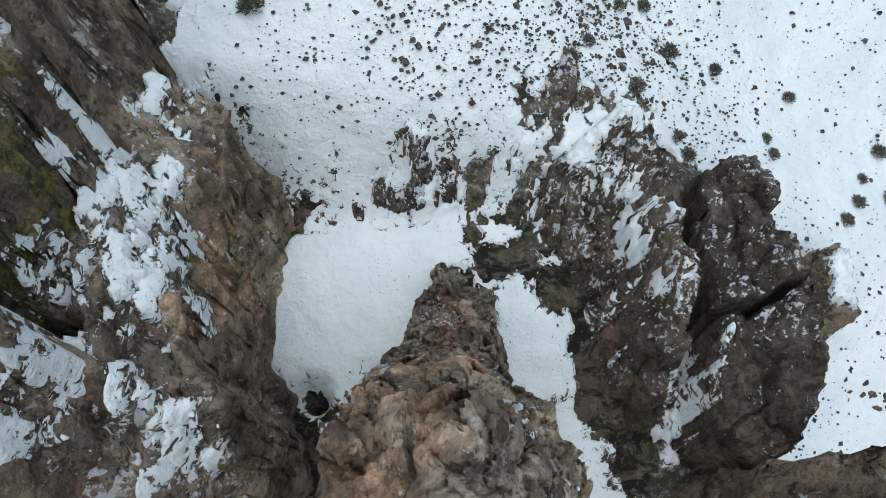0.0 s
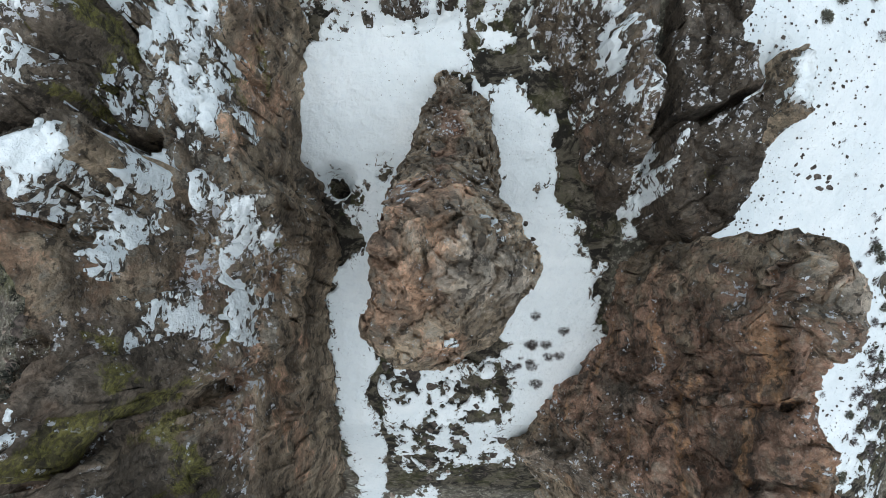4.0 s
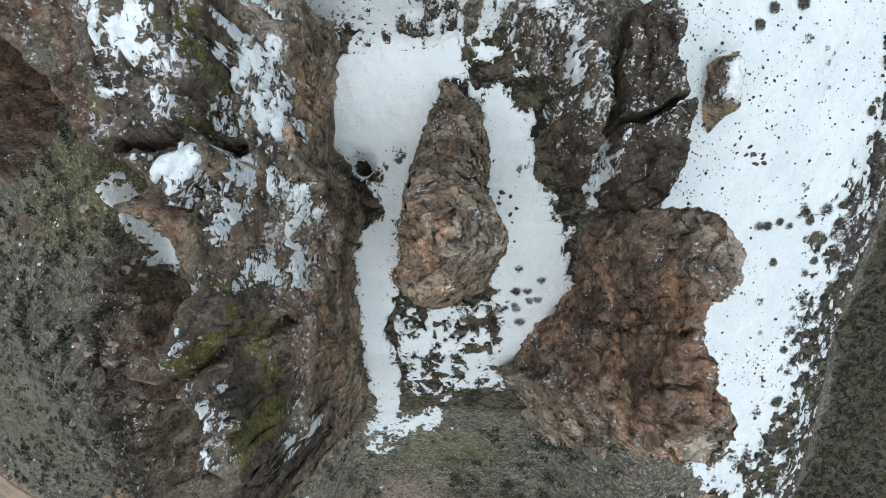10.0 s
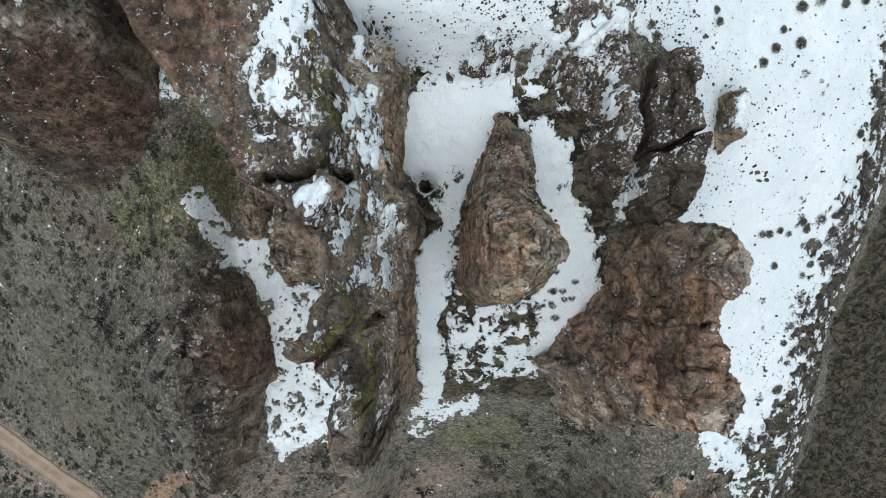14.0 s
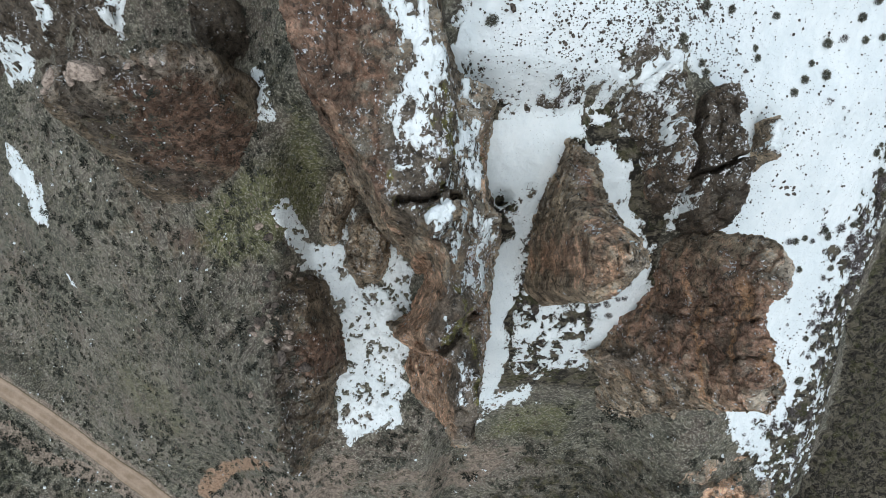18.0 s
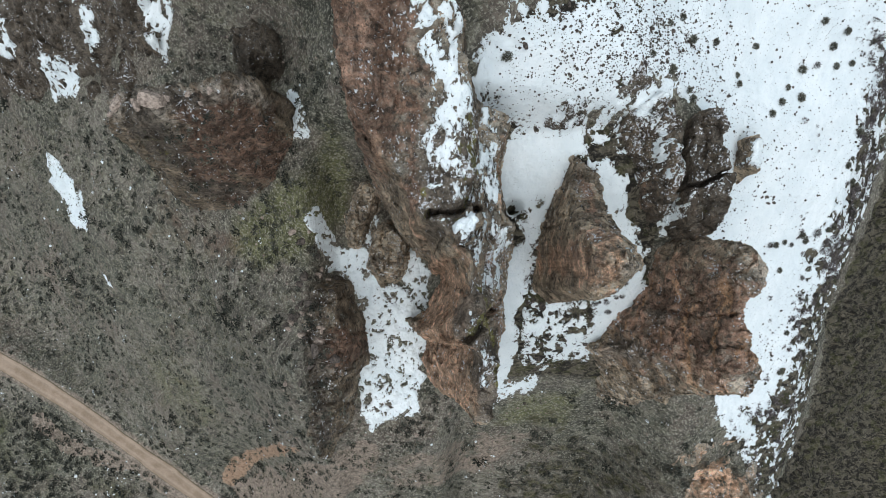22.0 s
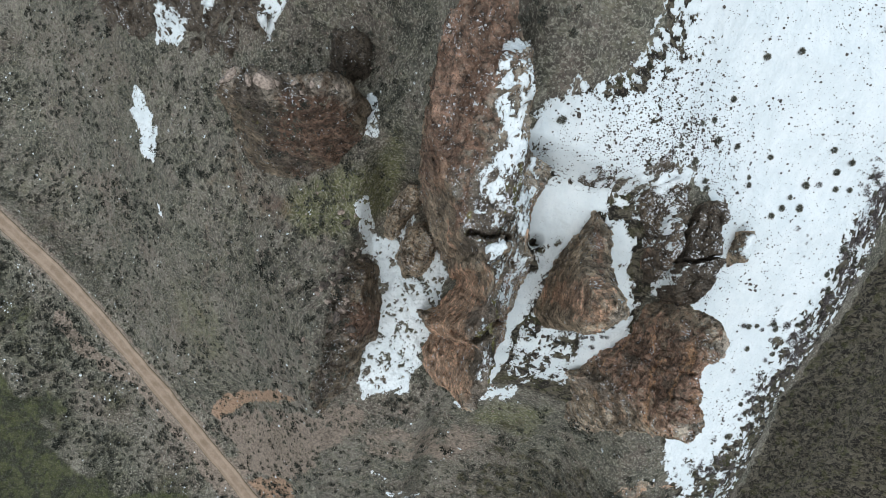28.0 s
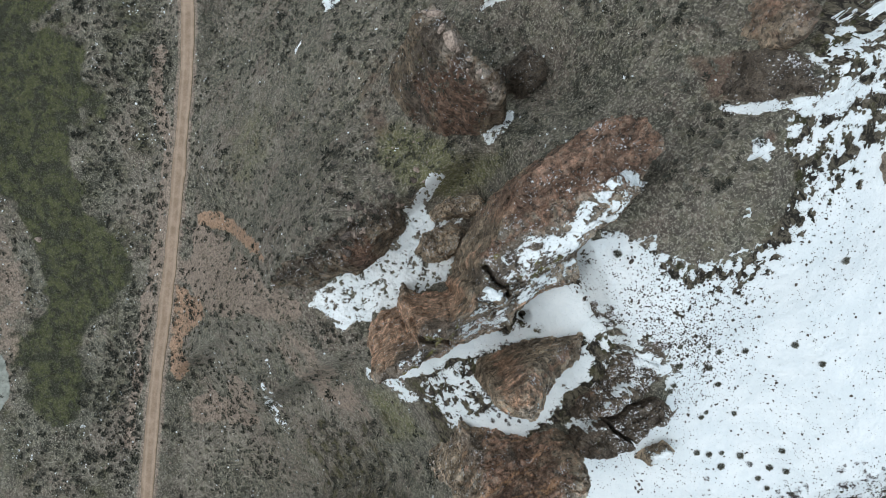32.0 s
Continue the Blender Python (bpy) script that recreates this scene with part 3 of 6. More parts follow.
rock("west_ridge", [(-9.9, -11.2), (-9.9, -9.0), (-9.5, -7.0), (-9.6, -5.3), (-10.2, -4.75), (-11.2, -4.3), (-11.6, -3.7), (-11.2, -2.5), (-10.7, -1.3), (-10.1, -0.7), (-10.2, 0.3), (-10.6, 1.3), (-10.9, 2.4), (-11.8, 2.9), (-12.0, 4.0), (-12.8, 4.6),
                    (-13.6, 5.0), (-14.5, 5.3), (-15.6, 7.4), (-17.0, 10.2), (-18.4, 12.6), (-19.3, 16.5), (-19.5, 21.5), (-18.0, 25.6), (-14.6, 26.4), (-12.3, 23.0), (-10.9, 18.0), (-9.8, 14.8), (-7.6, 13.8), (-7.9, 11.0), (-8.0, 8.2), (-7.3, 6.2),
                    (-6.5, 5.0), (-6.3, 3.8), (-6.8, 2.0), (-7.3, -0.5), (-7.5, -4.0), (-7.9, -7.5), (-8.4, -9.8), (-8.8, -11.2)],
     ridge_top, lambda x, y: np.where(x > -9, np.interp(y, [5, 7], [14, 8]), np.interp(y, [-12, -5, -3.5, 2, 6, 9], [8.5, 9.5, 15, 15, 13, 14])), 0.22, 2.2, 0.5,
     (([(-12.0, -4.6), (-11.0, -4.15), (-9.9, -3.3), (-9.0, -2.5), (-8.4, -2.1)], 0.5, 3.2), ([(-10.2, 8.0), (-9.3, 5.4), (-8.6, 3.4)], 0.35, 0.7), ([(-13.5, 5.3), (-11.6, 5.4), (-10.7, 6.05), (-9.6, 6.2)], 0.4, 3.4),
      ([(-9.4, 4.9), (-9.9, 3.9), (-10.6, 3.0)], 0.3, 1.6), ([(-8.8, -3.2), (-7.9, -2.2), (-7.2, -1.8)], 0.25, 0.9)), seed=7, grain=0.4, reach=5.2)


def cliff_top(x, y):
    return np.interp(y, [-11, -9.5, -7, -2, 2, 3.2], [2.5, 4.8, 6.6, 8.2, 8.6, 6.8]) - 0.7 * np.clip(x - 12.8, 0, 9)


rock("brown_cliff", [(11.9, 2.7), (12.6, 2.95), (13.3, 2.8), (13.95, 1.3), (14.0, 0.1), (12.8, -0.5), (12.4, -1.3), (12.4, -2.3), (12.8, -3.7), (13.4, -5.9), (14.2, -7.3), (14.6, -8.6), (13.6, -9.8), (12.2, -9.7), (11.5, -8.6), (11.3, -6.0), (11.1, -3.5), (11.5, -1.5),
                     (11.2, 0.5), (11.4, 2.0)],
     cliff_top, lambda x, y: np.where(x < 11.6, np.interp(y, [-10, -7.5, -5, -2, 3], [4.2, 2.6, 3.6, 5.0, 6.5]), 8.0), 0.22, 1.5, 0.7,
     (([(8.5, -2.5), (10.2, -2.9), (11.8, -2.6)], 0.25, 1.2), ([(10.4, 2.4), (10.6, -1.5), (10.2, -7.5)], 0.3, 1.0), ([(9.2, -5.6), (10.6, -5.2), (12.4, -5.4)], 0.25, 0.9)), seed=12, grain=0.5, reach=7.5)


def middle_top(x, y):
    """A dark face that climbs eastwards out of the gully to an upright edge."""
    return np.interp(y, [4, 6, 8, 10, 16], [-6.0, -3.0, 3.0, 4.4, 4.0]) - np.interp(y, [6, 8, 10, 12, 15], [2.0, 3.3, 2.7, 1.8, 0.4]) * np.clip(8.2 - x, 0, 9)


rock("middle_outcrop", [(3.5, 13.1), (5.1, 15.5), (6.9, 16.9), (8.1, 16.4), (8.3, 13.8), (8.4, 11.8), (8.8, 10.0), (8.7, 8.2), (9.0, 7.2), (9.3, 5.8), (9.2, 4.4), (7.6, 5.6), (5.5, 6.9), (5.75, 9.2), (5.1, 11.7)],
     middle_top, 6.0, 0.25, 1.4, 0.7, seed=21, reach=1.6)
rock("east_fin", [(10.4, 14.6), (9.9, 12.4), (9.95, 9.7), (9.85, 7.2), (10.3, 5.0), (11.5, 3.8), (13.3, 4.6), (13.5, 5.8), (13.6, 7.3), (13.9, 8.8), (13.8, 9.8), (13.4, 10.5), (13.6, 12.4), (13.8, 14.6), (13.2, 16.1), (11.5, 16.0)],
     lambda x, y: np.interp(y, [3.5, 4.6, 6, 9, 12, 16.5], [-1.6, -0.4, 1.2, 2.9, 2.2, 2.0]), 12.0, 0.2, 2.0, 0.55,
     (([(9.6, 8.6), (10.6, 8.7), (11.6, 9.3), (12.8, 10.0), (14.6, 10.3)], 0.32, 2.5), ([(11.3, 16), (11.5, 13), (11.2, 10)], 0.25, 0.7)), seed=33, reach=1.6)
rock("snow_capped_outcrop", [(17.5, 14.4), (18.7, 15.0), (19.6, 14.0), (19.7, 11.5), (18.8, 10.4), (17.6, 11.4)], lambda x, y: -3.4 + 0.2 * (y - 12), 9.0, 0.25, 1.0, 0.45, seed=35)
rock("west_knob", [(-45.5, 15.8), (-41.5, 14.6), (-38.4, 14.8), (-34.5, 15.6), (-30.4, 17.6), (-29.5, 18.7), (-31.5, 19.8), (-34.0, 18.6), (-38.2, 17.6), (-45.0, 17.8)],
     lambda x, y: 4.2 - 0.7 * np.clip(-37.5 - x, 0, 20) - 0.45 * np.clip(x + 37.5, 0, 6) - 1.1 * np.clip(x + 31.5, 0, 6), lambda x, y: 4.2 + 5 * ease(y, 16.8, 18.2), 0.5, 2.0, 0.8, seed=41, reach=5.5)
rock("black_outcrop", [(-35.6, 27.6), (-33.5, 28.1), (-32.0, 27.2), (-31.4, 24.4), (-33.4, 23.6), (-35.4, 25.2)], lambda x, y: -7.6 + 0.1 * (x + 34), 4.0, 0.5, 1.5, 1.1, seed=43, reach=2.6)
rock("gully_knob", [(-20.8, 5.8), (-19.2, 6.8), (-17.8, 5.2), (-17.6, 3.0), (-18.4, 0.7), (-20.3, 0.1), (-21.1, 2.0)], lambda x, y: -17.6 + 0.3 * y, 4.5, 0.3, 1.1, 0.8, seed=47, reach=1.4)
rock("gully_rib", [(-24.3, 6.9), (-23.6, 9.4), (-22.4, 11.4), (-20.9, 11.0), (-22.1, 7.0), (-23.2, 4.2), (-24.0, 4.4)], lambda x, y: -16.9 + 0.38 * (y - 7), 4.5, 0.3, 1.1, 0.8, seed=49, reach=1.4)
rock("spur_bank", [(-29.6, -21.5), (-28.0, -9.0), (-28.4, -3.2), (-26.9, -1.3), (-25.4, -1.9), (-24.7, -5.0), (-24.6, -10.3), (-25.8, -17.0), (-28.0, -22.4)],
     lambda x, y: -12.6 - 0.62 * np.clip(-8.5 - y, 0, 20) - 0.35 * np.abs(x + 27), 5.0, 0.5, 1.8, 1.0, seed=51, reach=2.6)
rock("north_outcrop", [(-25.0, 45.5), (-27.0, 52.0), (-24.0, 56.0), (-19.8, 49.0), (-17.2, 44.4), (-15.8, 41.6), (-19.7, 42.5)], lambda x, y: plain_ground(x, y) + 3.5, 2.0, 1.2, 2.6, 1.0, seed=53)
rock("north_slab", [(-15.4, 36.1), (-19.0, 40.5), (-15.8, 43.4), (-12.4, 42.4), (-11.2, 41.1), (-12.3, 38.4), (-13.7, 37.0)], lambda x, y: plain_ground(x, y) + 1.6, 2.2, 0.6, 3.0, 0.4, seed=67)
rock("north_boss", [(-1.4, 44.4), (-2.6, 45.7), (-2.1, 48.6), (-0.7, 47.8), (0.3, 45.2)], lambda x, y: plain_ground(x, y) + 1.3, 2.2, 0.3, 1.4, 0.5, seed=69)
rock("northwest_crags", [(-92.0, 33.0), (-86.0, 44.0), (-66.0, 46.0), (-50.0, 38.0), (-48.0, 28.5), (-55.0, 24.5), (-64.0, 26.5), (-75.0, 28.5)],
     lambda x, y: plain_ground(x, y) + 2.6 + 1.8 * fbm(x, y, size=9, octaves=3, seed=3), 1.4, 2.2, 3.0, 1.3, seed=55)
rock("rim_outcrop", [(-3.6, 14.6), (-1.4, 16.6), (0.4, 16.0), (0.8, 14.4), (-1.0, 13.7)], lambda x, y: plain_ground(x, y) + 0.9, 1.8, 0.5, 1.2, 0.6, seed=57)
rock("rim_ledge", [(2.6, 16.6), (4.0, 19.0), (7.2, 20.2), (9.4, 19.0), (8.6, 17.2), (5.2, 16.2)], lambda x, y: plain_ground(x, y) + 0.5, 1.5, 0.9, 1.3, 0.7, seed=59)
rock("southern_red_outcrop", [(18.5, -22.5), (24.0, -22.5), (30.0, -27.0), (33.0, -33.0), (24.0, -36.0), (18.0, -31.0)], lambda x, y: plain_ground(x, y) + 2.0, 1.2, 1.6, 2.4, 1.2, seed=61)
rock("fin_foot", [(-14.6, -12.2), (-12.6, -14.4), (-10.0, -14.0), (-9.0, -12.4), (-10.6, -10.8), (-13.6, -10.6)], lambda x, y: -9.5 + 0.5 * (y + 12), 4.0, 0.6, 1.1, 0.9, seed=65)


def surface(x, y):
    """Ground and rocks together."""
    z = ground_height(x, y)
    for r in ROCKS.values():
        x0, x1, y0, y1 = r["box"]
        m = (x > x0) & (x < x1) & (y > y0) & (y < y1)
        if m.any():
            z[m] = np.maximum(z[m], rock_height(r, x[m], y[m]))
    return z


SNOWFIELD = [(-9.0, 15.4), (-9.8, 17.4), (-8.3, 20.4), (-5.7, 22.6), (-1.6, 25.0), (0.0, 30.0), (-2.2, 33.7), (-4.4, 36.4), (-8.4, 36.6), (-11.2, 38.8), (-12.4, 42.6), (-16.0, 44.0), (-19.5, 50.0), (-22.0, 70.0), (0.0, 110.0), (60.0, 110.0), (47.0, 40.0), (41.5, 22.0), (42.0, 9.0),
             (38.0, -5.0), (40.0, -16.0), (41.0, -24.0), (36.0, -32.0), (32.0, -32.0), (28.0, -24.0), (23.0, -18.4), (19.6, -13.4), (16.0, -11.0), (15.0, -2.0), (15.5, 5.0), (14.5, 10.0), (14.0, 16.5), (10.5, 17.2), (8.5, 19.0), (5.0, 18.0), (1.4, 16.0), (-0.5, 14.2),
             (-4.0, 14.4), (-6.8, 14.4)]


def ground_height(x, y):
    """The ground with its small relief: lumpy slopes, ledges on the eastern rock slope, a pit under the snow's edge."""
    z = plain_ground(x, y)
    calm = np.clip(np.maximum(ease(inside(x, y, SNOWFIELD), -2, 3), 1 - ease(along(x, y, ROAD), 2.2, 5)), 0, 1)
    gully = ease(x, -9, -6) * (1 - ease(x, 8, 11)) * ease(y, -16, -12) * (1 - ease(y, 13, 16))
    bumpy = 1 - 0.85 * np.maximum(calm, gully)
    z = z + bumpy * (0.55 * fbm(x, y, size=6, octaves=3, seed=70) + 0.22 * fbm(x, y, size=1.2, octaves=3, seed=71)) + 0.18 * calm * fbm(x, y, size=5, octaves=3, seed=72)
    rocky = rocky_slope(x, y, z)
    u = x * 0.35 + y + 2.2 * fbm(x, y, size=7, octaves=3, seed=75)
    z = z + rocky * (1.6 * np.abs((u / 2.4) % 1 - 0.5) + 0.9 * fbm(x, y * 2.2, size=1.8, octaves=4, seed=76))
    return z - hill(x, y, -5.5, 7.2, 0.55, 0.5, 4.0)


def rocky_slope(x, y, z):
    """Where bare dark rock takes over from scrub."""
    east = ease(x - np.interp(y, [-60, -34, -24, -5, 9, 24, 60], [30, 34, 42, 39, 43, 46, 60]), -1, 2)
    south = 0.5 * ease(inside(x, y, [(-3, -23), (8, -20), (19, -22), (33, -30), (40, -60), (10, -50), (-8, -36)]) + 5 * fbm(x, y, size=9, octaves=4, seed=81), -3, 5)
    return np.clip(np.maximum(east, south), 0, 1)


def ground_masks():
    def near(outline, soft):
        return lambda x, y, z: ease(inside(x, y, outline), -soft, soft)

    def dirt(x, y, z):
        d = along(x, y, ROAD)
        v = 0.75 * (1 - ease(d, 1.6, 3.4))
        v = np.maximum(v, 1.0 * (1 - ease(along(x, y, [(-95, -29), (-89, -33.2), (-82, -36.3), (-73.3, -38.6), (-64.5, -44.6), (-57.2, -50.4), (-48.9, -57), (-41, -65), (-31.3, -72), (-20, -80)]) + 1.2 * fbm(x, y, size=5, octaves=3, seed=83), 0.3, 2.2)))
        v = np.maximum(v, 1.0 * ease(inside(x, y, [(-55.8, -42.6), (-51.2, -38.7), (-44, -33), (-32.5, -25.4), (-21, -21.5), (-24, -27.1), (-28.2, -34.8), (-32.4, -43.7), (-46.5, -51)]) + 2 * fbm(x, y, size=5, octaves=3, seed=84), -2, 3))
        v = np.maximum(v, 0.95 * ease(inside(x, y, [(-21.2, -55.3), (-18.2, -39.9), (-9.9, -43.7), (-8.6, -55.4), (-13.7, -66.9), (-21.6, -65.8)]) + 4 * fbm(x, y, size=6, octaves=4, seed=85), -1, 4))
        v = np.maximum(v, 1.0 * ease(inside(x, y, [(-15, -30), (-7, -25.2), (-2, -25.6), (-7.8, -31.6)]) + fbm(x, y, size=4, octaves=3, seed=86), -1.5, 2))
        v = np.maximum(v, 0.6 * ease(inside(x, y, [(-77.6, -79.9), (-68.7, -80.6), (-59.7, -83.7), (-39.9, -100), (-46.5, -107), (-80, -110), (-110, -95)]), -3, 3))
        v = np.maximum(v, 0.62 * ease(inside(x, y, [(-22, -24), (-8, -22), (2, -20), (2, -24), (-10, -30), (-22, -34)]), -3, 3))
        return np.maximum(v, 0.45 * ease(inside(x, y, [(-96, 0), (-90, 8), (-84, 4), (-84, -6), (-92, -8)]), -4, 4))

    def clay(x, y, z):
        v = ease(inside(x, y, [(-56.0, -39.4), (-52.9, -33.5), (-46.1, -29.5), (-37.0, -24.2), (-32.5, -23.8), (-37.7, -27.6), (-46.9, -33.8), (-52.8, -39.6)]), -0.8, 1.0)
        return np.maximum(v, ease(inside(x, y, [(-44.5, -52.3), (-36.9, -44.9), (-33.1, -44.8), (-33.0, -56.1), (-28.0, -56.8), (-24.9, -64.6), (-31.3, -62.0), (-38.1, -57.6)]), -1.2, 1.2))

    def green(x, y, z):
        v = 1.05 * ease(inside(x, y, [(-40, 8), (-33, 11), (-28, 13), (-25, 18), (-22.5, 14), (-24, 8), (-29, 2), (-36, 1), (-41, 4)]), -3, 4)
        v = np.maximum(v, 0.7 * ease(inside(x, y, [(-4, -15), (6, -14), (6, -22), (-6, -22)]), -3, 3))
        v = np.maximum(v, 0.5 * ease(inside(x, y, [(-70, -8), (-52, -12), (-44, -26), (-62, -30)]), -6, 6))
        return np.maximum(v, 0.35 * ease(fbm(x, y, size=18, octaves=2, seed=80), 0.1, 0.7))

    def lush(x, y, z):
        side = (x + 73) * 0.57 + (y + 34.8) * 0.82
        a = inside(x, y, [(-150, -20), (-114.9, -47.7), (-107, -45), (-94.8, -46.1), (-86.2, -50), (-81.9, -58.5), (-67.1, -60.8), (-55.1, -60.8), (-47.8, -70.8), (-29.2, -88), (-39.3, -99.4), (-59.7, -83.7), (-80.3, -77.6), (-150, -90)])
        return np.maximum(1.0 * ease(a + 4 * fbm(x, y, size=9, octaves=4, seed=82), -3, 4), 0.45 * ease(-side, 3, 12))

    def red(x, y, z):
        v = 0.6 * ease(inside(x, y, [(-52, 14), (-44, 8), (-34, 8), (-40, 0), (-54, 6)]), -3, 4)
        v = np.maximum(v, 0.55 * ease(inside(x, y, [(19, -22), (30, -26), (33, -34), (22, -36)]), -3, 3))
        v = np.maximum(v, 0.4 * ease(inside(x, y, [(-58, 8), (-54, 8), (-54, -18), (-58, -18)]), -2, 2))
        v = np.maximum(v, 0.9 * ease(inside(x, y, [(-22, 37.5), (-18.5, 41), (-14.8, 36.2), (-16.4, 35)]), -1.5, 1.5) + 0.9 * hill(x, y, -10.0, 35.6, 1.0, 0.8, 1.0))
        return v

    def bare(x, y, z):
        return np.maximum(rocky_slope(x, y, z), 0.85 * ease(inside(x, y, SNOWFIELD), -0.5, 1.0) + 0.85 * ease(x, -8, -6) * (1 - ease(x, 8, 10)) * ease(y, -15, -10) * (1 - ease(y, 14, 16)))

    return dict(dirt=dirt, clay=clay, green=green, lush=lush, red=red, rocky=bare)


# ---- the ground, one sheet out to the horizon ----
def spread(lo, hi, step, far):
    core = np.arange(lo, hi + step, step)
    grow = np.cumsum(step * 1.22 ** np.arange(1, 60))
    grow = grow[grow < far]
    return np.concatenate((lo - grow[::-1], core, core[-1] + grow))


ground = sheet("ground", spread(-132, 62, 0.42, 3200), spread(-112, 84, 0.42, 3200), ground_height, None, GROUND, ground_masks())
tagged(ground, "grey-brown sagebrush hillside with steep rocky slopes and bare soil", "hillside", kind="structure")


def rock_masks(red, pale, moss, dust=(), slate=(), rust=(), bands=()):
    """Red, pale and lichen-covered places of a rock, each a list of (x, y, z, radius, amount) or (line, radius, amount)."""
    def mask(spots):
        def f(x, y, z):
            v = np.zeros(x.shape)
            for spot in spots:
                if len(spot) == 3:
                    line, r, a = spot
                    v = np.maximum(v, a * np.exp(-(along(x, y, line) / r) ** 2))
                    continue
                cx, cy, cz, r, a = spot
                v = np.maximum(v, a * np.exp(-((x - cx) ** 2 + (y - cy) ** 2 + (0.12 * (z - cz)) ** 2) / (r * r)))
            return v
        return f
    return dict(red=mask(red), pale=mask(pale), moss=mask(moss), dust=mask(dust), slate=mask(slate), rust=mask(rust), bands=mask(bands))


def craggy(amount, seed):
    """Sideways unevenness of steep rock."""
    def f(x, y, z):
        a = amount * fbm(x, y, z * 0.9, size=1.7, octaves=5, gain=0.6, seed=seed)
        b = amount * fbm(x, y, z * 0.9, size=1.7, octaves=5, gain=0.6, seed=seed + 1)
        return x + a, y + b, z + 0.3 * a
    return f


def build_rock(key, name, step, label, red=(), pale=(), moss=(), jag=0.2, split=None, dust=(), slate=(), rust=(), material=None, bands=()):
    r = ROCKS[key]
    x0, x1, y0, y1 = r["box"]
    ob = sheet(name, np.arange(x0, x1, step), np.arange(y0, y1, step), lambda x, y: rock_height(r, x, y),
               lambda x, y, z: z > plain_ground(x, y) - 0.9, material or ROCK, rock_masks(red, pale, moss, dust, slate, rust, bands), craggy(jag, r["seed"]), split)
    return tagged(ob, label, "rock")


def ridge_piece(x, y):
    """The ridge falls into broken slabs, a crest, a terrace and a red crag."""
    edge = np.interp(y, [-12, -5, -3.6, 2, 3, 5, 6.2, 8, 10, 14, 16], [-8.5, -8.5, -9.1, -9.2, -9.6, -9.2, -10.6, -10.5, -9.9, -9.8, -10.8])
    k = np.where(x > edge, 2, 1)
    k = np.where((y < -3.6 + 0.5 * (x + 10)) & (x <= edge), 0, k)
    return np.where((y > 13.5) & (x < -10.5), 3, k)


build_rock("pinnacle", "rock_pinnacle", 0.045, "tall reddish-brown rock pinnacle standing in a snowy gully",
           red=[(-1.2, 0.8, 13, 1.2, 0.75), (-2.0, 2.0, 6, 1.8, 0.9), (-0.7, 3.2, 13, 1.6, 0.6), (0.2, -0.6, 12, 0.8, 0.7), ([(0.1, 6.0), (0.2, 9.0)], 0.4, 0.6)], rust=[(-1.6, 2.5, 6, 3, 0.5), ([(-0.2, 5), (0.2, 10)], 0.8, 0.6)], pale=[(0.6, 1.2, 15.5, 1.2, 0.7), (1.5, 1.2, 13, 1.0, 0.7), (-0.6, 0.2, 15, 0.9, 0.3)], moss=[(1.1, 2.3, 15, 0.6, 0.4), (1.6, 0.6, 13, 0.5, 0.3)], jag=0.16,
           split=(("head", "neck"), lambda x, y: (y > 4.0 + 0.3 * np.sin(3 * x)).astype(int)))
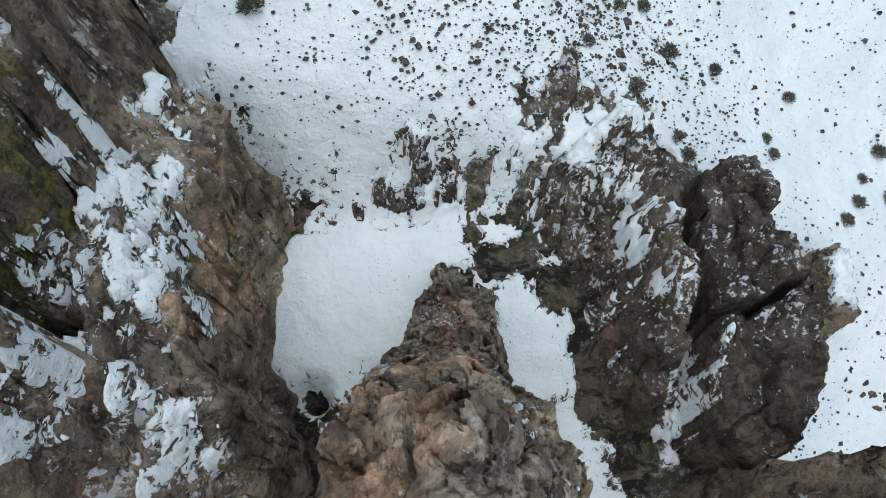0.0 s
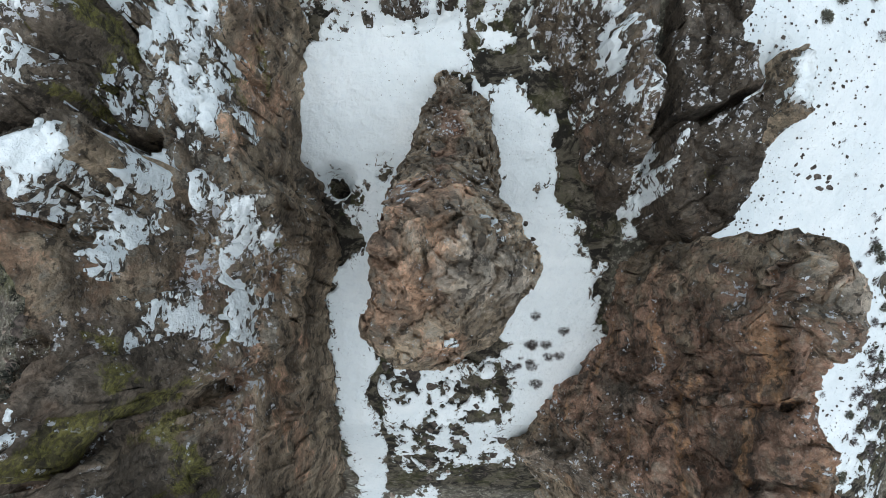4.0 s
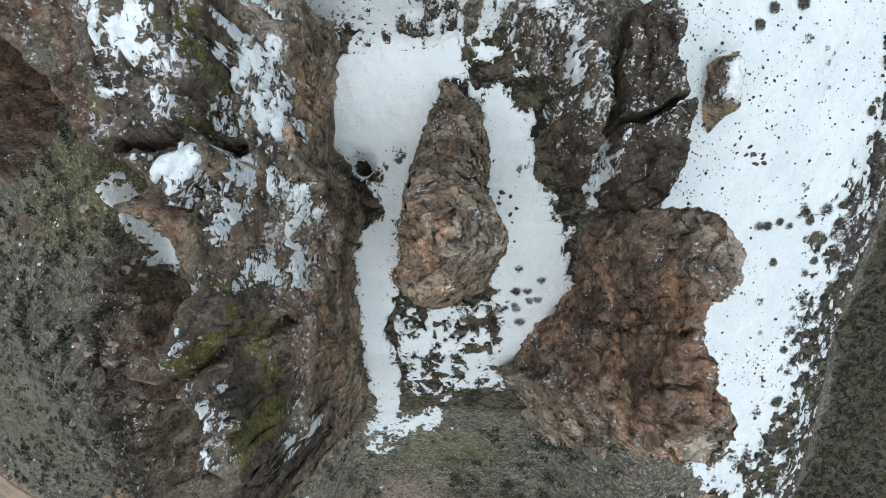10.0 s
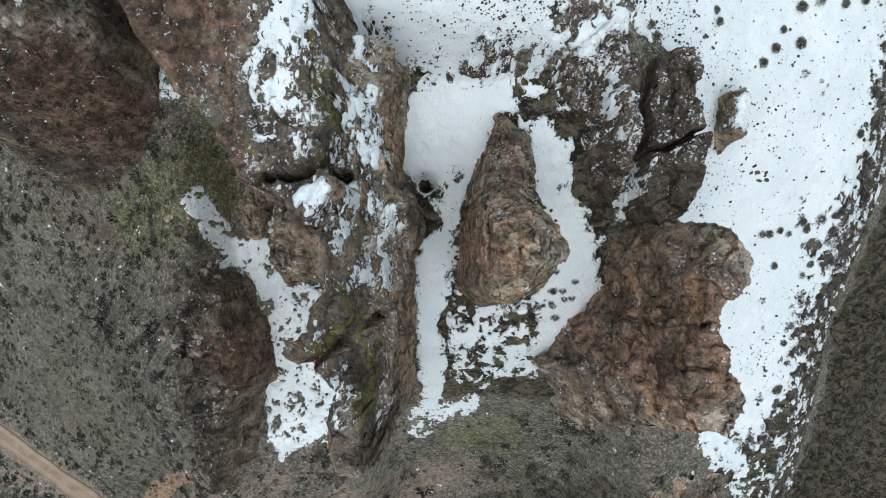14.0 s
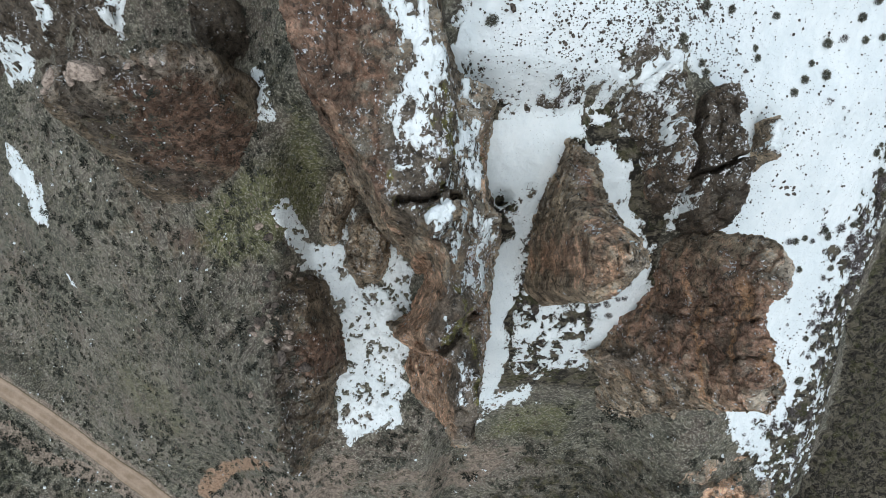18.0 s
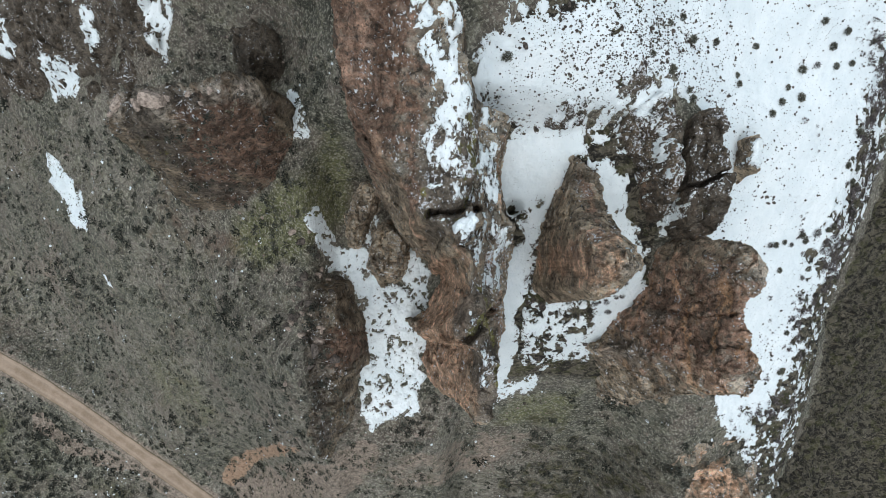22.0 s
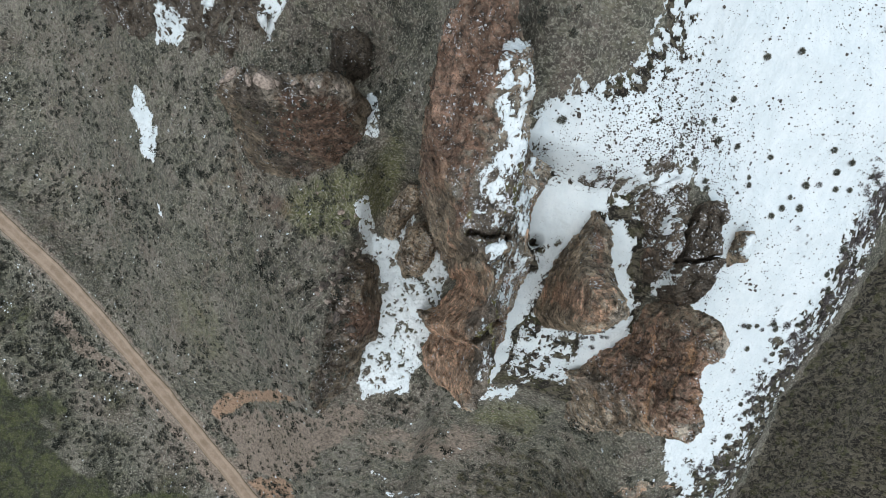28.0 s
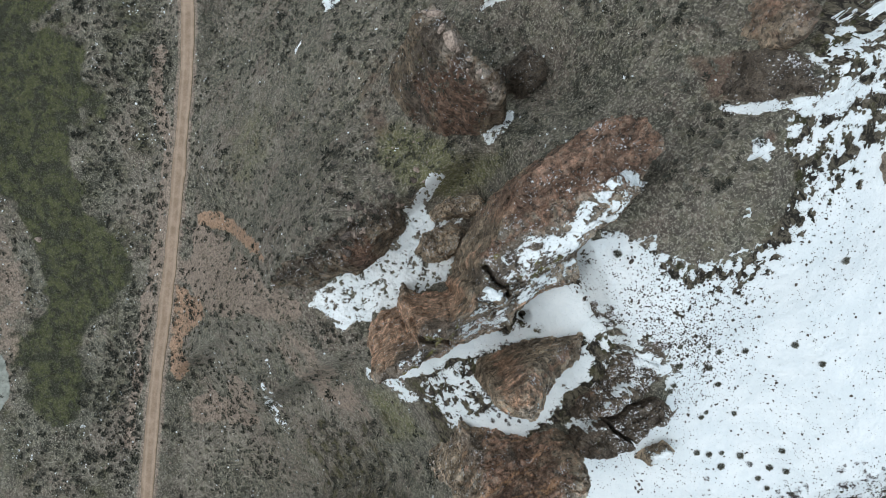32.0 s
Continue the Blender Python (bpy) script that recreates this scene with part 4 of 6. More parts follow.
build_rock("west_ridge", "rock_ridge", 0.095, material=RIDGEROCK, label="long dark rock ridge with mossy terraces and an orange western wall",
           red=[([(-12.8, -13), (-12.6, -6), (-13.2, -0.5)], 2.7, 1.6), ([(-7.2, -8), (-7.0, -2), (-7.2, 3)], 0.6, 0.4), ([(-7.7, 7), (-7.6, 13)], 0.7, 0.5), (-11.3, 2.6, 10, 1.0, 0.7), (-10.2, 1.2, 8, 0.9, 0.7), (-9.2, 2.0, 8, 0.8, 0.45), (-15.4, 5.5, 6, 2.0, 0.5), (-17.4, 10.5, 14, 1.6, 1.0)], rust=[([(-17.4, 13), (-17.6, 18), (-16.5, 24)], 4.0, 1.0), ([(-14.5, 6), (-14.6, 12)], 1.4, 0.6), ([(-8.0, -5), (-7.8, -1), (-8.4, 2)], 0.7, 0.5)],
           pale=[(-11.3, -3.2, 13, 0.7, 0.5), (-11.9, 3.6, 12, 0.8, 0.4)],
           slate=[([(-8.9, -10), (-9.0, -6), (-9.3, -4.3)], 0.9, 1.7), ([(-10.5, -3.2), (-10.0, -1.9), (-9.5, -0.8)], 1.1, 1.6), ([(-8.0, -8), (-8.0, 4)], 0.9, 0.5), ([(-12.6, 5.6), (-12.4, 8), (-11.6, 12)], 1.9, 1.2), ([(-10.6, 6), (-10.3, 13)], 0.8, 0.9)],
           moss=[([(-10.3, 8.6), (-10.2, 10.5), (-10.4, 13)], 0.5, 0.8), ([(-11.4, 9.5), (-11.8, 12.5)], 0.4, 0.7), ([(-10.6, -3.5), (-9.63, -2.6), (-9.23, -2.2), (-9.14, -2.0)], 0.2, 1.0), ([(-9.05, -1.91), (-8.5, -1.66), (-8.16, -0.73), (-8.09, 0.55)], 0.22, 0.7), ([(-9.05, -2.82), (-8.59, -3.78), (-8.56, -5.02)], 0.22, 1.0), ([(-8.37, -5.77), (-8.4, -6.82), (-8.53, -7.31)], 0.25, 1.0), ([(-10.72, 6.39), (-10.54, 6.41), (-10.31, 7.13), (-10.21, 8.03)], 0.2, 0.9), ([(-11.37, 8.41), (-10.96, 7.89)], 0.22, 1.0), ([(-13.77, 5.51), (-13.76, 5.2)], 0.25, 0.8), ([(-10.02, 8.92), (-9.94, 7.05)], 0.14, 0.9), ([(-9.99, -0.17), (-9.2, -1.4)], 0.3, 0.7), ([(-7.91, 9.21), (-7.71, 7.87)], 0.2, 0.7), ([(-7.38, 11.56), (-7.61, 10.08)], 0.2, 0.7), ([(-6.66, 3.95), (-6.57, 3.32)], 0.2, 0.7), ([(-11.19, 4.6), (-12.71, 4.76)], 0.16, 0.8), ([(-13.84, 6.88), (-13.81, 6.49)], 0.3, 0.7), ([(-10.21, 10.05), (-10.11, 10.15)], 0.2, 0.8), ([(-7.5, 7.8), (-7.6, 11.4)], 0.25, 0.5), (-7.2, -4.5, 1, 1.4, 0.3), ([(-7.0, -6), (-6.9, -1)], 0.3, 0.4), (-8.0, 1.0, 6, 1.5, 0.35), (-8.0, -3.0, 5, 1.6, 0.3)], jag=0.32,
           split=(("slab", "crest", "terrace", "crag"), ridge_piece), dust=[(-8.6, 11, 8, 2.4, 0.75), (-7.6, 3, 6, 2.2, 0.85), (-7.4, -3, 3, 2.6, 0.7), (-11.4, 9, 14, 2.5, 0.4), (-9.5, -7, 12, 2.0, 0.45)])
build_rock("brown_cliff", "rock_cliff", 0.09, "broad brown and orange rock cliff with vertical cracks",
           rust=[(10.0, -3, 0, 7, 0.85), (12.4, -5, 7, 3, 0.6)], red=[(9.6, 2.6, -4, 1.6, 0.5), (11.0, -8.5, 2, 2.0, 0.6)], bands=[(10.2, -5.0, 0, 5.0, 1.4)], pale=[(13.4, 1.0, 8, 1.0, 0.8), (12.8, -8.5, 6, 0.9, 0.5)], moss=[(12.8, -8.8, 6, 0.8, 0.5)], slate=[(6.5, -7.5, -8, 2.2, 0.9), (8.8, -3.5, -7, 1.3, 0.8)], jag=0.38,
           split=(("face", "crest", "buttress"), lambda x, y: np.where(x > 11.2, 1, np.where(x + 0.5 * y < 4, 2, 0))))
build_rock("middle_outcrop", "rock_outcrop", 0.085, material=DARKROCK, label="dark brown craggy outcrop beside the snowy gully", slate=[(6, 10, 0, 14, 0.6)], rust=[(6.5, 9, -2, 3, 0.5)], dust=[(5, 16, 3, 4, 1.0), (7, 11, 2, 3.5, 0.6)], red=[(6.3, 7, -3, 2, 0.4)], moss=[(7.0, 8, 1, 1.2, 0.4)],
           split=(("crag", "shoulder"), lambda x, y: (y > 11.6 + 0.3 * (x - 7)).astype(int)))
build_rock("east_fin", "rock_fin", 0.075, material=DARKROCK, label="dark brown upright rock fin split by a crack", slate=[(12, 10, 0, 14, 0.7)], dust=[(12.5, 12, 2, 5, 0.45)], red=[(11, 5, -2, 2.4, 0.5)], moss=[(11.6, 6.5, 2, 1.1, 0.55), (11.2, 12, 4, 1.0, 0.4)],
           split=(("block", "pillar"), lambda x, y: (y < 9.4 + 0.2 * (x - 12)).astype(int)))
build_rock("snow_capped_outcrop", "rock_outcrop", 0.08, "small dark outcrop capped with snow beside the rock fin")
build_rock("west_knob", "rock_dome", 0.2, "domed red-brown rock knob with pale top on the sage slope",
           material=DARKROCK, rust=[(-33.0, 14.5, -4, 3.8, 1.3), (-38, 11.5, -6, 3.5, 0.9)], slate=[(-40.5, 14.4, 0, 2.6, 1.3), ([(-42, 11), (-36, 10.4)], 1.0, 0.8), ([(-37, 16), (-34, 16.6)], 0.8, 0.9)], pale=[(-38.2, 15.8, 4, 2.2, 1.0), (-35.5, 16.8, 3, 1.6, 0.7), (-33.5, 17.5, 2, 1.6, 0.8), (-31, 18, 0, 1.8, 0.8), (-43.5, 17.0, 0, 2.4, 0.8), (-41, 16.5, 2, 1.6, 0.6)], moss=[(-41, 13, -3, 2.0, 0.5)], jag=0.3,
           split=(("summit", "face"), lambda x, y: (y < 15.0 + 0.12 * (x + 38)).astype(int)))
build_rock("black_outcrop", "rock_outcrop", 0.2, material=DARKROCK, label="black craggy outcrop on the sage slope", slate=[(-33.5, 26, -10, 6, 1.5)], moss=[(-32, 25, -12, 2.4, 0.4)], jag=0.3)
build_rock("gully_knob", "rock_outcrop", 0.12, "dark rock knob standing in the snowy western gully")
build_rock("gully_rib", "rock_outcrop", 0.12, "narrow brown rock rib at the head of the western gully")
build_rock("spur_bank", "rock_bank", 0.16, material=DARKROCK, label="dark rocky bank above the western gully", rust=[(-24.6, -8, -17, 3.0, 0.9)], slate=[([(-27, -2), (-27, -12), (-28, -20)], 1.8, 0.8)], moss=[(-26, -16, -20, 1.5, 0.5)], jag=0.3,
           split=(("crest", "face"), lambda x, y: (x > -26.6 + 0.2 * np.sin(y)).astype(int)))
build_rock("north_outcrop", "rock_outcrop", 0.3, "red-brown outcrop beyond the snowfield", rust=[(-20, 47, 2, 5, 0.8)], slate=[(-16, 48, 2, 9, 0.8)], moss=[(-14, 44, 2, 2.4, 0.5)], jag=0.3)
build_rock("north_slab", "rock_slab", 0.16, material=DARKROCK, label="dark grey rock slab edged with snow", slate=[(-14, 40, 4, 14, 1.5)], moss=[(-13.6, 38.2, 4, 0.8, 0.7)])
build_rock("north_boss", "rock_outcrop", 0.14, "small dark brown outcrop standing out of the snowfield", slate=[(-1, 46, 10, 8, 0.8)])
build_rock("northwest_crags", "rock_crag", 0.32, material=DARKROCK, label="dark craggy rock mass with snow in its hollows", red=[(-80, 32, -30, 6, 0.4)], slate=[(-70, 35, -30, 26, 1.3)], moss=[(-62, 30, -30, 5, 0.35), (-80, 36, -30, 6, 0.3)], jag=0.4)
build_rock("rim_outcrop", "rock_outcrop", 0.09, material=DARKROCK, label="dark jagged rocks breaking through snow on the rim", slate=[(0, 15, 0, 14, 0.9)], jag=0.15, dust=[(3, 17, 5, 9, 0.9)])
build_rock("rim_ledge", "rock_ledge", 0.09, material=DARKROCK, label="dark rocky ledge breaking through snow on the rim", slate=[(5, 18, 0, 14, 0.9)], jag=0.15, dust=[(3, 17, 5, 9, 0.9)])
build_rock("southern_red_outcrop", "rock_outcrop", 0.25, "reddish rock outcrop below the cliff", red=[(25, -27, -34, 8, 0.8)], jag=0.3)
build_rock("fin_foot", "rock_ledge", 0.12, "broken dark ledge at the foot of the ridge", jag=0.25)


# ---- snow: sheets that thin out into ragged edges ----
def snow_sheet(name, outlines, step, label, ragged=0.5, size=1.6, thick=0.16, speckle=0.0, on_rock=False, holes=(), seed=90, kind="", stretch=1.0, steepest=0.25, sharp=1.0):
    xs, ys = [p[0] for o in outlines for p in o], [p[1] for o in outlines for p in o]

    def cover(x, y):
        f = np.max([inside(x, y, o) for o in outlines], axis=0)
        f = f + ragged * fbm(x, y * stretch, size=size, octaves=5, gain=0.6, seed=seed)
        if speckle:
            f = np.minimum(f, speckle_of(x, y, speckle, seed, stretch))
        for hx, hy, hr in holes:
            f = np.minimum(f, 1.6 * (np.hypot(x - hx, y - hy) - hr + 0.2 * fbm(x, y, size=0.6, octaves=3, seed=seed + 4)))
        return f

    xs, ys = np.arange(min(xs) - 0.8, max(xs) + 0.8, step), np.arange(min(ys) - 0.8, max(ys) + 0.8, step)
    gx, gy = np.meshgrid(xs, ys, indexing="ij")
    under, lies = surface(gx, gy) if on_rock else ground_height(gx, gy), cover(gx, gy)
    if on_rock:
        soft = under
        for axis in (0, 1, 0, 1):
            soft = (np.roll(soft, 2, axis) + np.roll(soft, -2, axis) + soft) / 3
        dx, dy = np.gradient(soft, step)
        fill = under
        for axis in (0, 1) * 5:
            fill = (np.roll(fill, 2, axis) + np.roll(fill, -2, axis) + 2 * fill) / 4
        under = np.maximum(under, np.minimum(fill, under + 0.35))
        lies = np.minimum(sharp * lies, 1.6) - steepest * np.clip(np.hypot(dx, dy) - 1.9, 0, 2.5)
    top = under + np.clip(1.3 * lies, -0.5, thick) + 0.05 * fbm(gx, gy, size=0.8, octaves=4, gain=0.6, seed=seed + 7)
    ob = sheet(name, xs, ys, lambda x, y: top, lambda x, y, z: lies > -0.12, SNOW, dict(cover=np.clip(lies, -1, 4)))
    return tagged(ob, label, "snow", kind=kind or ("stuff" if speckle > 0.32 or len(outlines) > 1 else ""))


def speckle_of(x, y, amount, seed, stretch=1.0):
    """Positive where snow lies, with bare spots; a larger amount bares more."""
    return 0.75 + 0.95 * fbm(x, y * stretch, size=0.9, octaves=5, gain=0.74, seed=seed + 11) - 1.25 * amount


def field_bare(x, y):
    """How bare the snowfield is: most along the rim and down its eastern and southern edge."""
    v = 0.95 * ease(x + 2.6 * fbm(x, y, size=5, octaves=3, seed=107) - np.interp(y, [-40, -20, 0, 20, 60], [22, 28, 31.0, 36, 40]), -4, 4)
    v = np.maximum(v, hill(x, y, 4.5, 17.4, 4.2, 2.2, 0.68))
    v = np.maximum(v, hill(x, y, -2.0, 15.2, 1.8, 1.0, 0.7))
    v = np.maximum(v, hill(x, y, -8.2, 15.6, 2.2, 1.6, 0.65))
    v = np.maximum(v, hill(x, y, -9.4, 19.5, 0.9, 3, 0.8))
    v = np.maximum(v, 0.8 * ease(y, 31, 36) * (1 - ease(x - np.interp(y, [30, 45, 70], [3, -1, -4]), -4, 3)))
    return np.maximum(v, 0.82 * (1 - ease(inside(x, y, SNOWFIELD), 0, 10.0)) * ease(y, 19, 23) * (1 - ease(x, 8, 16)))


def field_cover(x, y):
    f = inside(x, y, SNOWFIELD) + (0.9 + 1.3 * ease(y, 24, 30) * (1 - ease(x, 4, 10))) * fbm(x, y, size=2.4, octaves=5, gain=0.66, seed=101)
    return np.minimum(f, 2.2 + 0.95 * fbm(x, y, size=0.85, octaves=5, gain=0.72, seed=103) - 2.7 * field_bare(x, y))


snowfield = sheet("snowfield", np.concatenate((np.arange(-17, 16, 0.115), np.arange(16, 46, 0.17), np.arange(46, 62, 0.8))), np.concatenate((np.arange(-36, 12, 0.17), np.arange(12, 28, 0.115), np.arange(28, 48, 0.17), np.arange(48, 112, 1.0))),
                  lambda x, y: ground_height(x, y) + np.clip(1.2 * field_cover(x, y), -0.5, 0.2) + 0.06 * fbm(x, y, size=0.9, octaves=4, gain=0.6, seed=105),
                  lambda x, y, z: field_cover(x, y) > -0.12, SNOW, dict(cover=lambda x, y, z: np.clip(field_cover(x, y), -1, 4)))
tagged(snowfield, "wide snow-covered shoulder with bare stones and shrubs poking through", "snowfield", kind="structure")

POOL = [(-6.8, 13.6), (-5.2, 14.4), (-5.0, 18.0), (-2.6, 18.0), (-2.6, 14.4), (-1.0, 14.0), (0.8, 14.6), (1.6, 13.0), (1.4, 12.0), (-0.3, 11.0), (-0.9, 9.0), (-1.4, 7.7), (-2.0, 7.2), (-2.5, 7.7), (-3.2, 7.2), (-3.8, 6.2), (-4.6, 5.5), (-5.1, 6.5), (-6.0, 6.6), (-7.2, 6.6), (-7.5, 8.3), (-7.4, 11.3)]
STRIP = [(-2.7, 5.8), (-4.4, 5.3), (-5.0, 3.5), (-6.1, 2.7), (-6.5, 0.9), (-6.9, -1.0), (-7.2, -3.4), (-6.8, -6.8), (-6.7, -12.6), (-7.6, -15.4), (-4.6, -14.6), (-4.1, -9.0), (-4.2, -3.2), (-3.6, -1.0), (-3.2, 1.4), (-2.9, 3.4)]
LOBE = [(1.6, 11.6), (2.5, 12.3), (3.7, 12.2), (4.7, 11.3), (5.5, 9.2), (5.3, 6.5), (7.2, 5.3), (8.2, 3.0), (8.2, 0.8), (8.8, 0.0), (8.8, -2.6), (6.6, -6.3), (4.3, -9.4), (3.0, -9.4), (4.0, -4.6), (2.8, -1.0), (2.6, 3.0), (1.6, 7.0)]
TONGUE = [(-4.8, 6.3), (-4.3, 7.3), (-2.65, 7.8), (-2.3, 6.6), (-2.6, 5.4), (-3.8, 5.2), (-4.5, 5.6)]
snow_sheet("gully_snow", [POOL, TONGUE, STRIP, LOBE], 0.1, "smooth deep snow filling the gully round the pinnacle", ragged=0.5, size=1.1, thick=0.2, holes=[(-5.5, 7.2, 0.42)], seed=110, kind="structure")
snow_sheet("snow_patch", [[(-3.6, -2.6), (-0.5, -1.6), (3.4, -1.8), (4.4, -6.3), (3.4, -9.6), (-0.6, -11.0), (-3.6, -9.6)]], 0.09, "patchy snow among dark boulders below the pinnacle", speckle=0.48, ragged=0.6, thick=0.22, seed=120)
snow_sheet("snow_patch", [[(-4.5, -2.6), (-3.9, 2.0), (-3.5, 6.4), (-2.2, 6.6), (-1.9, -1.6)]], 0.07, "flecks of snow among boulders beside the pinnacle", speckle=0.85, ragged=0.3, thick=0.25, seed=122)
snow_sheet("snow_patch", [[(-8.2, -14.6), (-1.6, -11.8), (-0.6, -13.6), (-4.0, -16.6), (-8.4, -19.6)]], 0.12, "ragged snow patch at the foot of the gully", speckle=0.3, ragged=0.7, seed=125)
WESTGULLY = [(-20.9, 10.4), (-22.0, 8.0), (-23.0, 5.8), (-24.2, 3.8), (-26.0, 4.6), (-27.4, 8.6), (-28.6, 7.8), (-27.6, 4.2), (-26.2, 0.8), (-23.4, -2.6), (-23.8, -8.0), (-23.8, -15.6), (-22.4, -20.6), (-20.4, -18.8), (-15.8, -17.4), (-14.7, -9.0),
             (-14.2, 1.2), (-17.4, 5.0), (-18.2, -0.2), (-20.6, -0.9), (-21.6, 2.0)]
snow_sheet("snow_patch", [WESTGULLY], 0.15, "long snow patch lying in the western gully", speckle=0.06, ragged=0.5, seed=130)
RIDGE_SNOW = (
    ("streak of snow on the rounded ridge slab", [(-9.05, -0.19), (-8.94, -0.31), (-9.0, -1.34), (-9.08, -1.89), (-9.06, -1.52)]),
    ("small snow patch on the rounded ridge slab", [(-9.71, -0.39), (-9.4, -0.01), (-9.35, -0.71)]),
    ("streak of snow on the rounded ridge slab", [(-10.67, -1.66), (-10.31, -1.67), (-10.3, -2.31), (-10.58, -2.27)]),
    ("streak of snow on the rounded ridge slab", [(-10.52, -2.66), (-10.13, -2.48), (-10.28, -3.19), (-10.33, -2.98)]),
    ("long streak of snow on the southern ridge slab", [(-9.42, -3.68), (-9.23, -3.81), (-9.12, -4.65), (-8.96, -5.07), (-8.84, -5.83), (-9.44, -5.9), (-9.18, -5.22), (-9.23, -4.54)]),
    ("small snow patch on the southern ridge slab", [(-9.55, -5.2), (-9.38, -4.82), (-9.33, -5.42), (-9.5, -5.6)]),
    ("thin streak of snow on the southern ridge slab", [(-9.43, -6.85), (-9.17, -6.8), (-9.24, -7.41), (-9.58, -7.53)]),
    ("thin streak of snow on the ridge flank", [(-7.92, 1.08), (-7.75, 1.36), (-7.54, -0.23), (-7.61, -1.44), (-7.78, -1.14)]),
    ("ragged snow at the southern end of the ridge", [(-8.37, -7.97), (-7.73, -7.81), (-7.9, -9.58), (-8.03, -10.19), (-8.17, -9.43), (-8.29, -9.46), (-8.55, -8.51)]),
    ("hanging snow patch on the ridge flank", [(-8.26, 2.94), (-7.51, 3.14), (-7.39, 2.58), (-7.63, 1.33), (-8.01, 1.53), (-8.31, 2.3)]),
    ("streak of snow on the ridge flank", [(-8.49, 5.27), (-8.16, 5.24), (-8.18, 3.86), (-8.74, 4.16)]),
    ("streak of snow on the ridge flank", [(-8.1, 3.95), (-7.7, 4.5), (-7.83, 3.49), (-8.55, 3.28)]),
    ("streak of snow on the ridge flank", [(-7.59, 4.59), (-6.61, 5.12), (-7.12, 4.08), (-7.51, 3.09), (-7.85, 2.97)]),
    ("thin streak of snow on the ridge flank", [(-6.33, 4.35), (-6.19, 4.28), (-6.67, 3.27), (-6.95, 3.09)]),
    ("hanging snow patch on the broken ridge flank", [(-9.27, 4.46), (-9.55, 6.05), (-8.83, 5.29), (-9.18, 4.14), (-9.26, 3.52), (-9.36, 3.19), (-9.31, 4.08), (-9.48, 4.07)]),
    ("long strip of snow lodged in a ledge of the ridge", [(-9.79, 11.14), (-9.35, 11.37), (-8.99, 10.24), (-9.09, 8.36), (-9.66, 6.47), (-9.5, 6.09), (-9.8, 6.03), (-9.45, 8.26), (-9.89, 8.97)]),
    ("broad strip of snow on the terrace of the ridge", [(-9.12, 11.25), (-7.74, 11.78), (-7.81, 10.93), (-8.02, 9.32), (-8.01, 7.97), (-8.46, 7.13), (-8.63, 6.75), (-8.98, 7.47), (-8.94, 10.06)]),
    ("snow patch on the grey crest of the ridge", [(-10.56, 8.08), (-10.48, 8.16), (-10.62, 7.18), (-10.86, 6.41), (-11.54, 6.45), (-10.86, 7.03)]),
    ("snow patch on the grey crest of the ridge", [(-10.46, 8.77), (-10.46, 9.0), (-10.37, 8.3), (-10.43, 8.07), (-10.48, 7.63), (-10.46, 8.19)]),
    ("snow patch on the grey crest of the ridge", [(-10.31, 8.31), (-10.3, 8.97), (-10.26, 8.22), (-10.26, 8.29), (-10.4, 7.34), (-10.47, 7.5)]),
    ("small snow patch on the grey crest of the ridge", [(-13.3, 7.24), (-12.47, 7.39), (-12.45, 7.33), (-13.1, 7.12)]),
    ("small snow patch beside a rock block", [(-10.28, 7.08), (-10.05, 8.28), (-10.12, 7.89), (-10.26, 6.7)]),
    ("thin slanting strip of snow on the ridge", [(-12.74, 4.67), (-12.11, 5.36), (-10.49, 5.88), (-10.56, 6.13), (-10.91, 5.58), (-11.83, 4.83), (-12.6, 4.56)]),
    ("solid snow cap on a squared rock block", [(-11.84, 4.42), (-10.82, 5.14), (-10.17, 5.86), (-9.64, 4.7), (-10.57, 3.56), (-10.94, 3.97), (-11.49, 3.9)]),
    ("narrow strip of snow below a squared rock block", [(-10.91, 3.08), (-9.81, 4.3), (-9.93, 4.0), (-10.86, 2.79)]),
    ("thin strip of snow below a squared rock block", [(-10.16, 3.06), (-10.01, 3.88), (-9.68, 3.66), (-10.11, 2.98)]),
    ("hanging snow patch beside a rock block", [(-9.64, 5.39), (-9.88, 6.51), (-9.53, 5.39), (-9.52, 4.82)]),
    ("thin snow where the ridge meets the snowfield", [(-8.0, 15.0), (-9.6, 15.0), (-10.4, 18.0), (-9.0, 18.6)]),
)
snow_sheet("snow_patch", [[(-11.6, 4.0), (-11.2, 14.6), (-8.0, 15.2), (-7.5, 9.0), (-6.8, 4.4), (-7.2, -0.6), (-9.2, -0.6)]], 0.07, "flecks of snow caught on the broken ridge flank", speckle=0.76, ragged=0.3, thick=0.12, on_rock=True, seed=147, stretch=0.45, steepest=0.1)
snow_sheet("snow_patch", [[(5.4, 11.6), (5.8, 15.5), (8.8, 16.8), (9.4, 12.5), (8.6, 9.0), (6.6, 8.0)]], 0.075, "flecks of snow caught on the dark outcrop", speckle=0.84, ragged=0.3, thick=0.14, on_rock=True, seed=151, steepest=0.12)
snow_sheet("snow_patch", [[(-3.8, 14.4), (-1.4, 16.8), (0.9, 16.2), (1.0, 13.8), (-1.0, 13.5)]], 0.07, "flecks of snow on the rim rocks", speckle=0.5, ragged=0.3, thick=0.12, on_rock=True, seed=149, steepest=0.15)
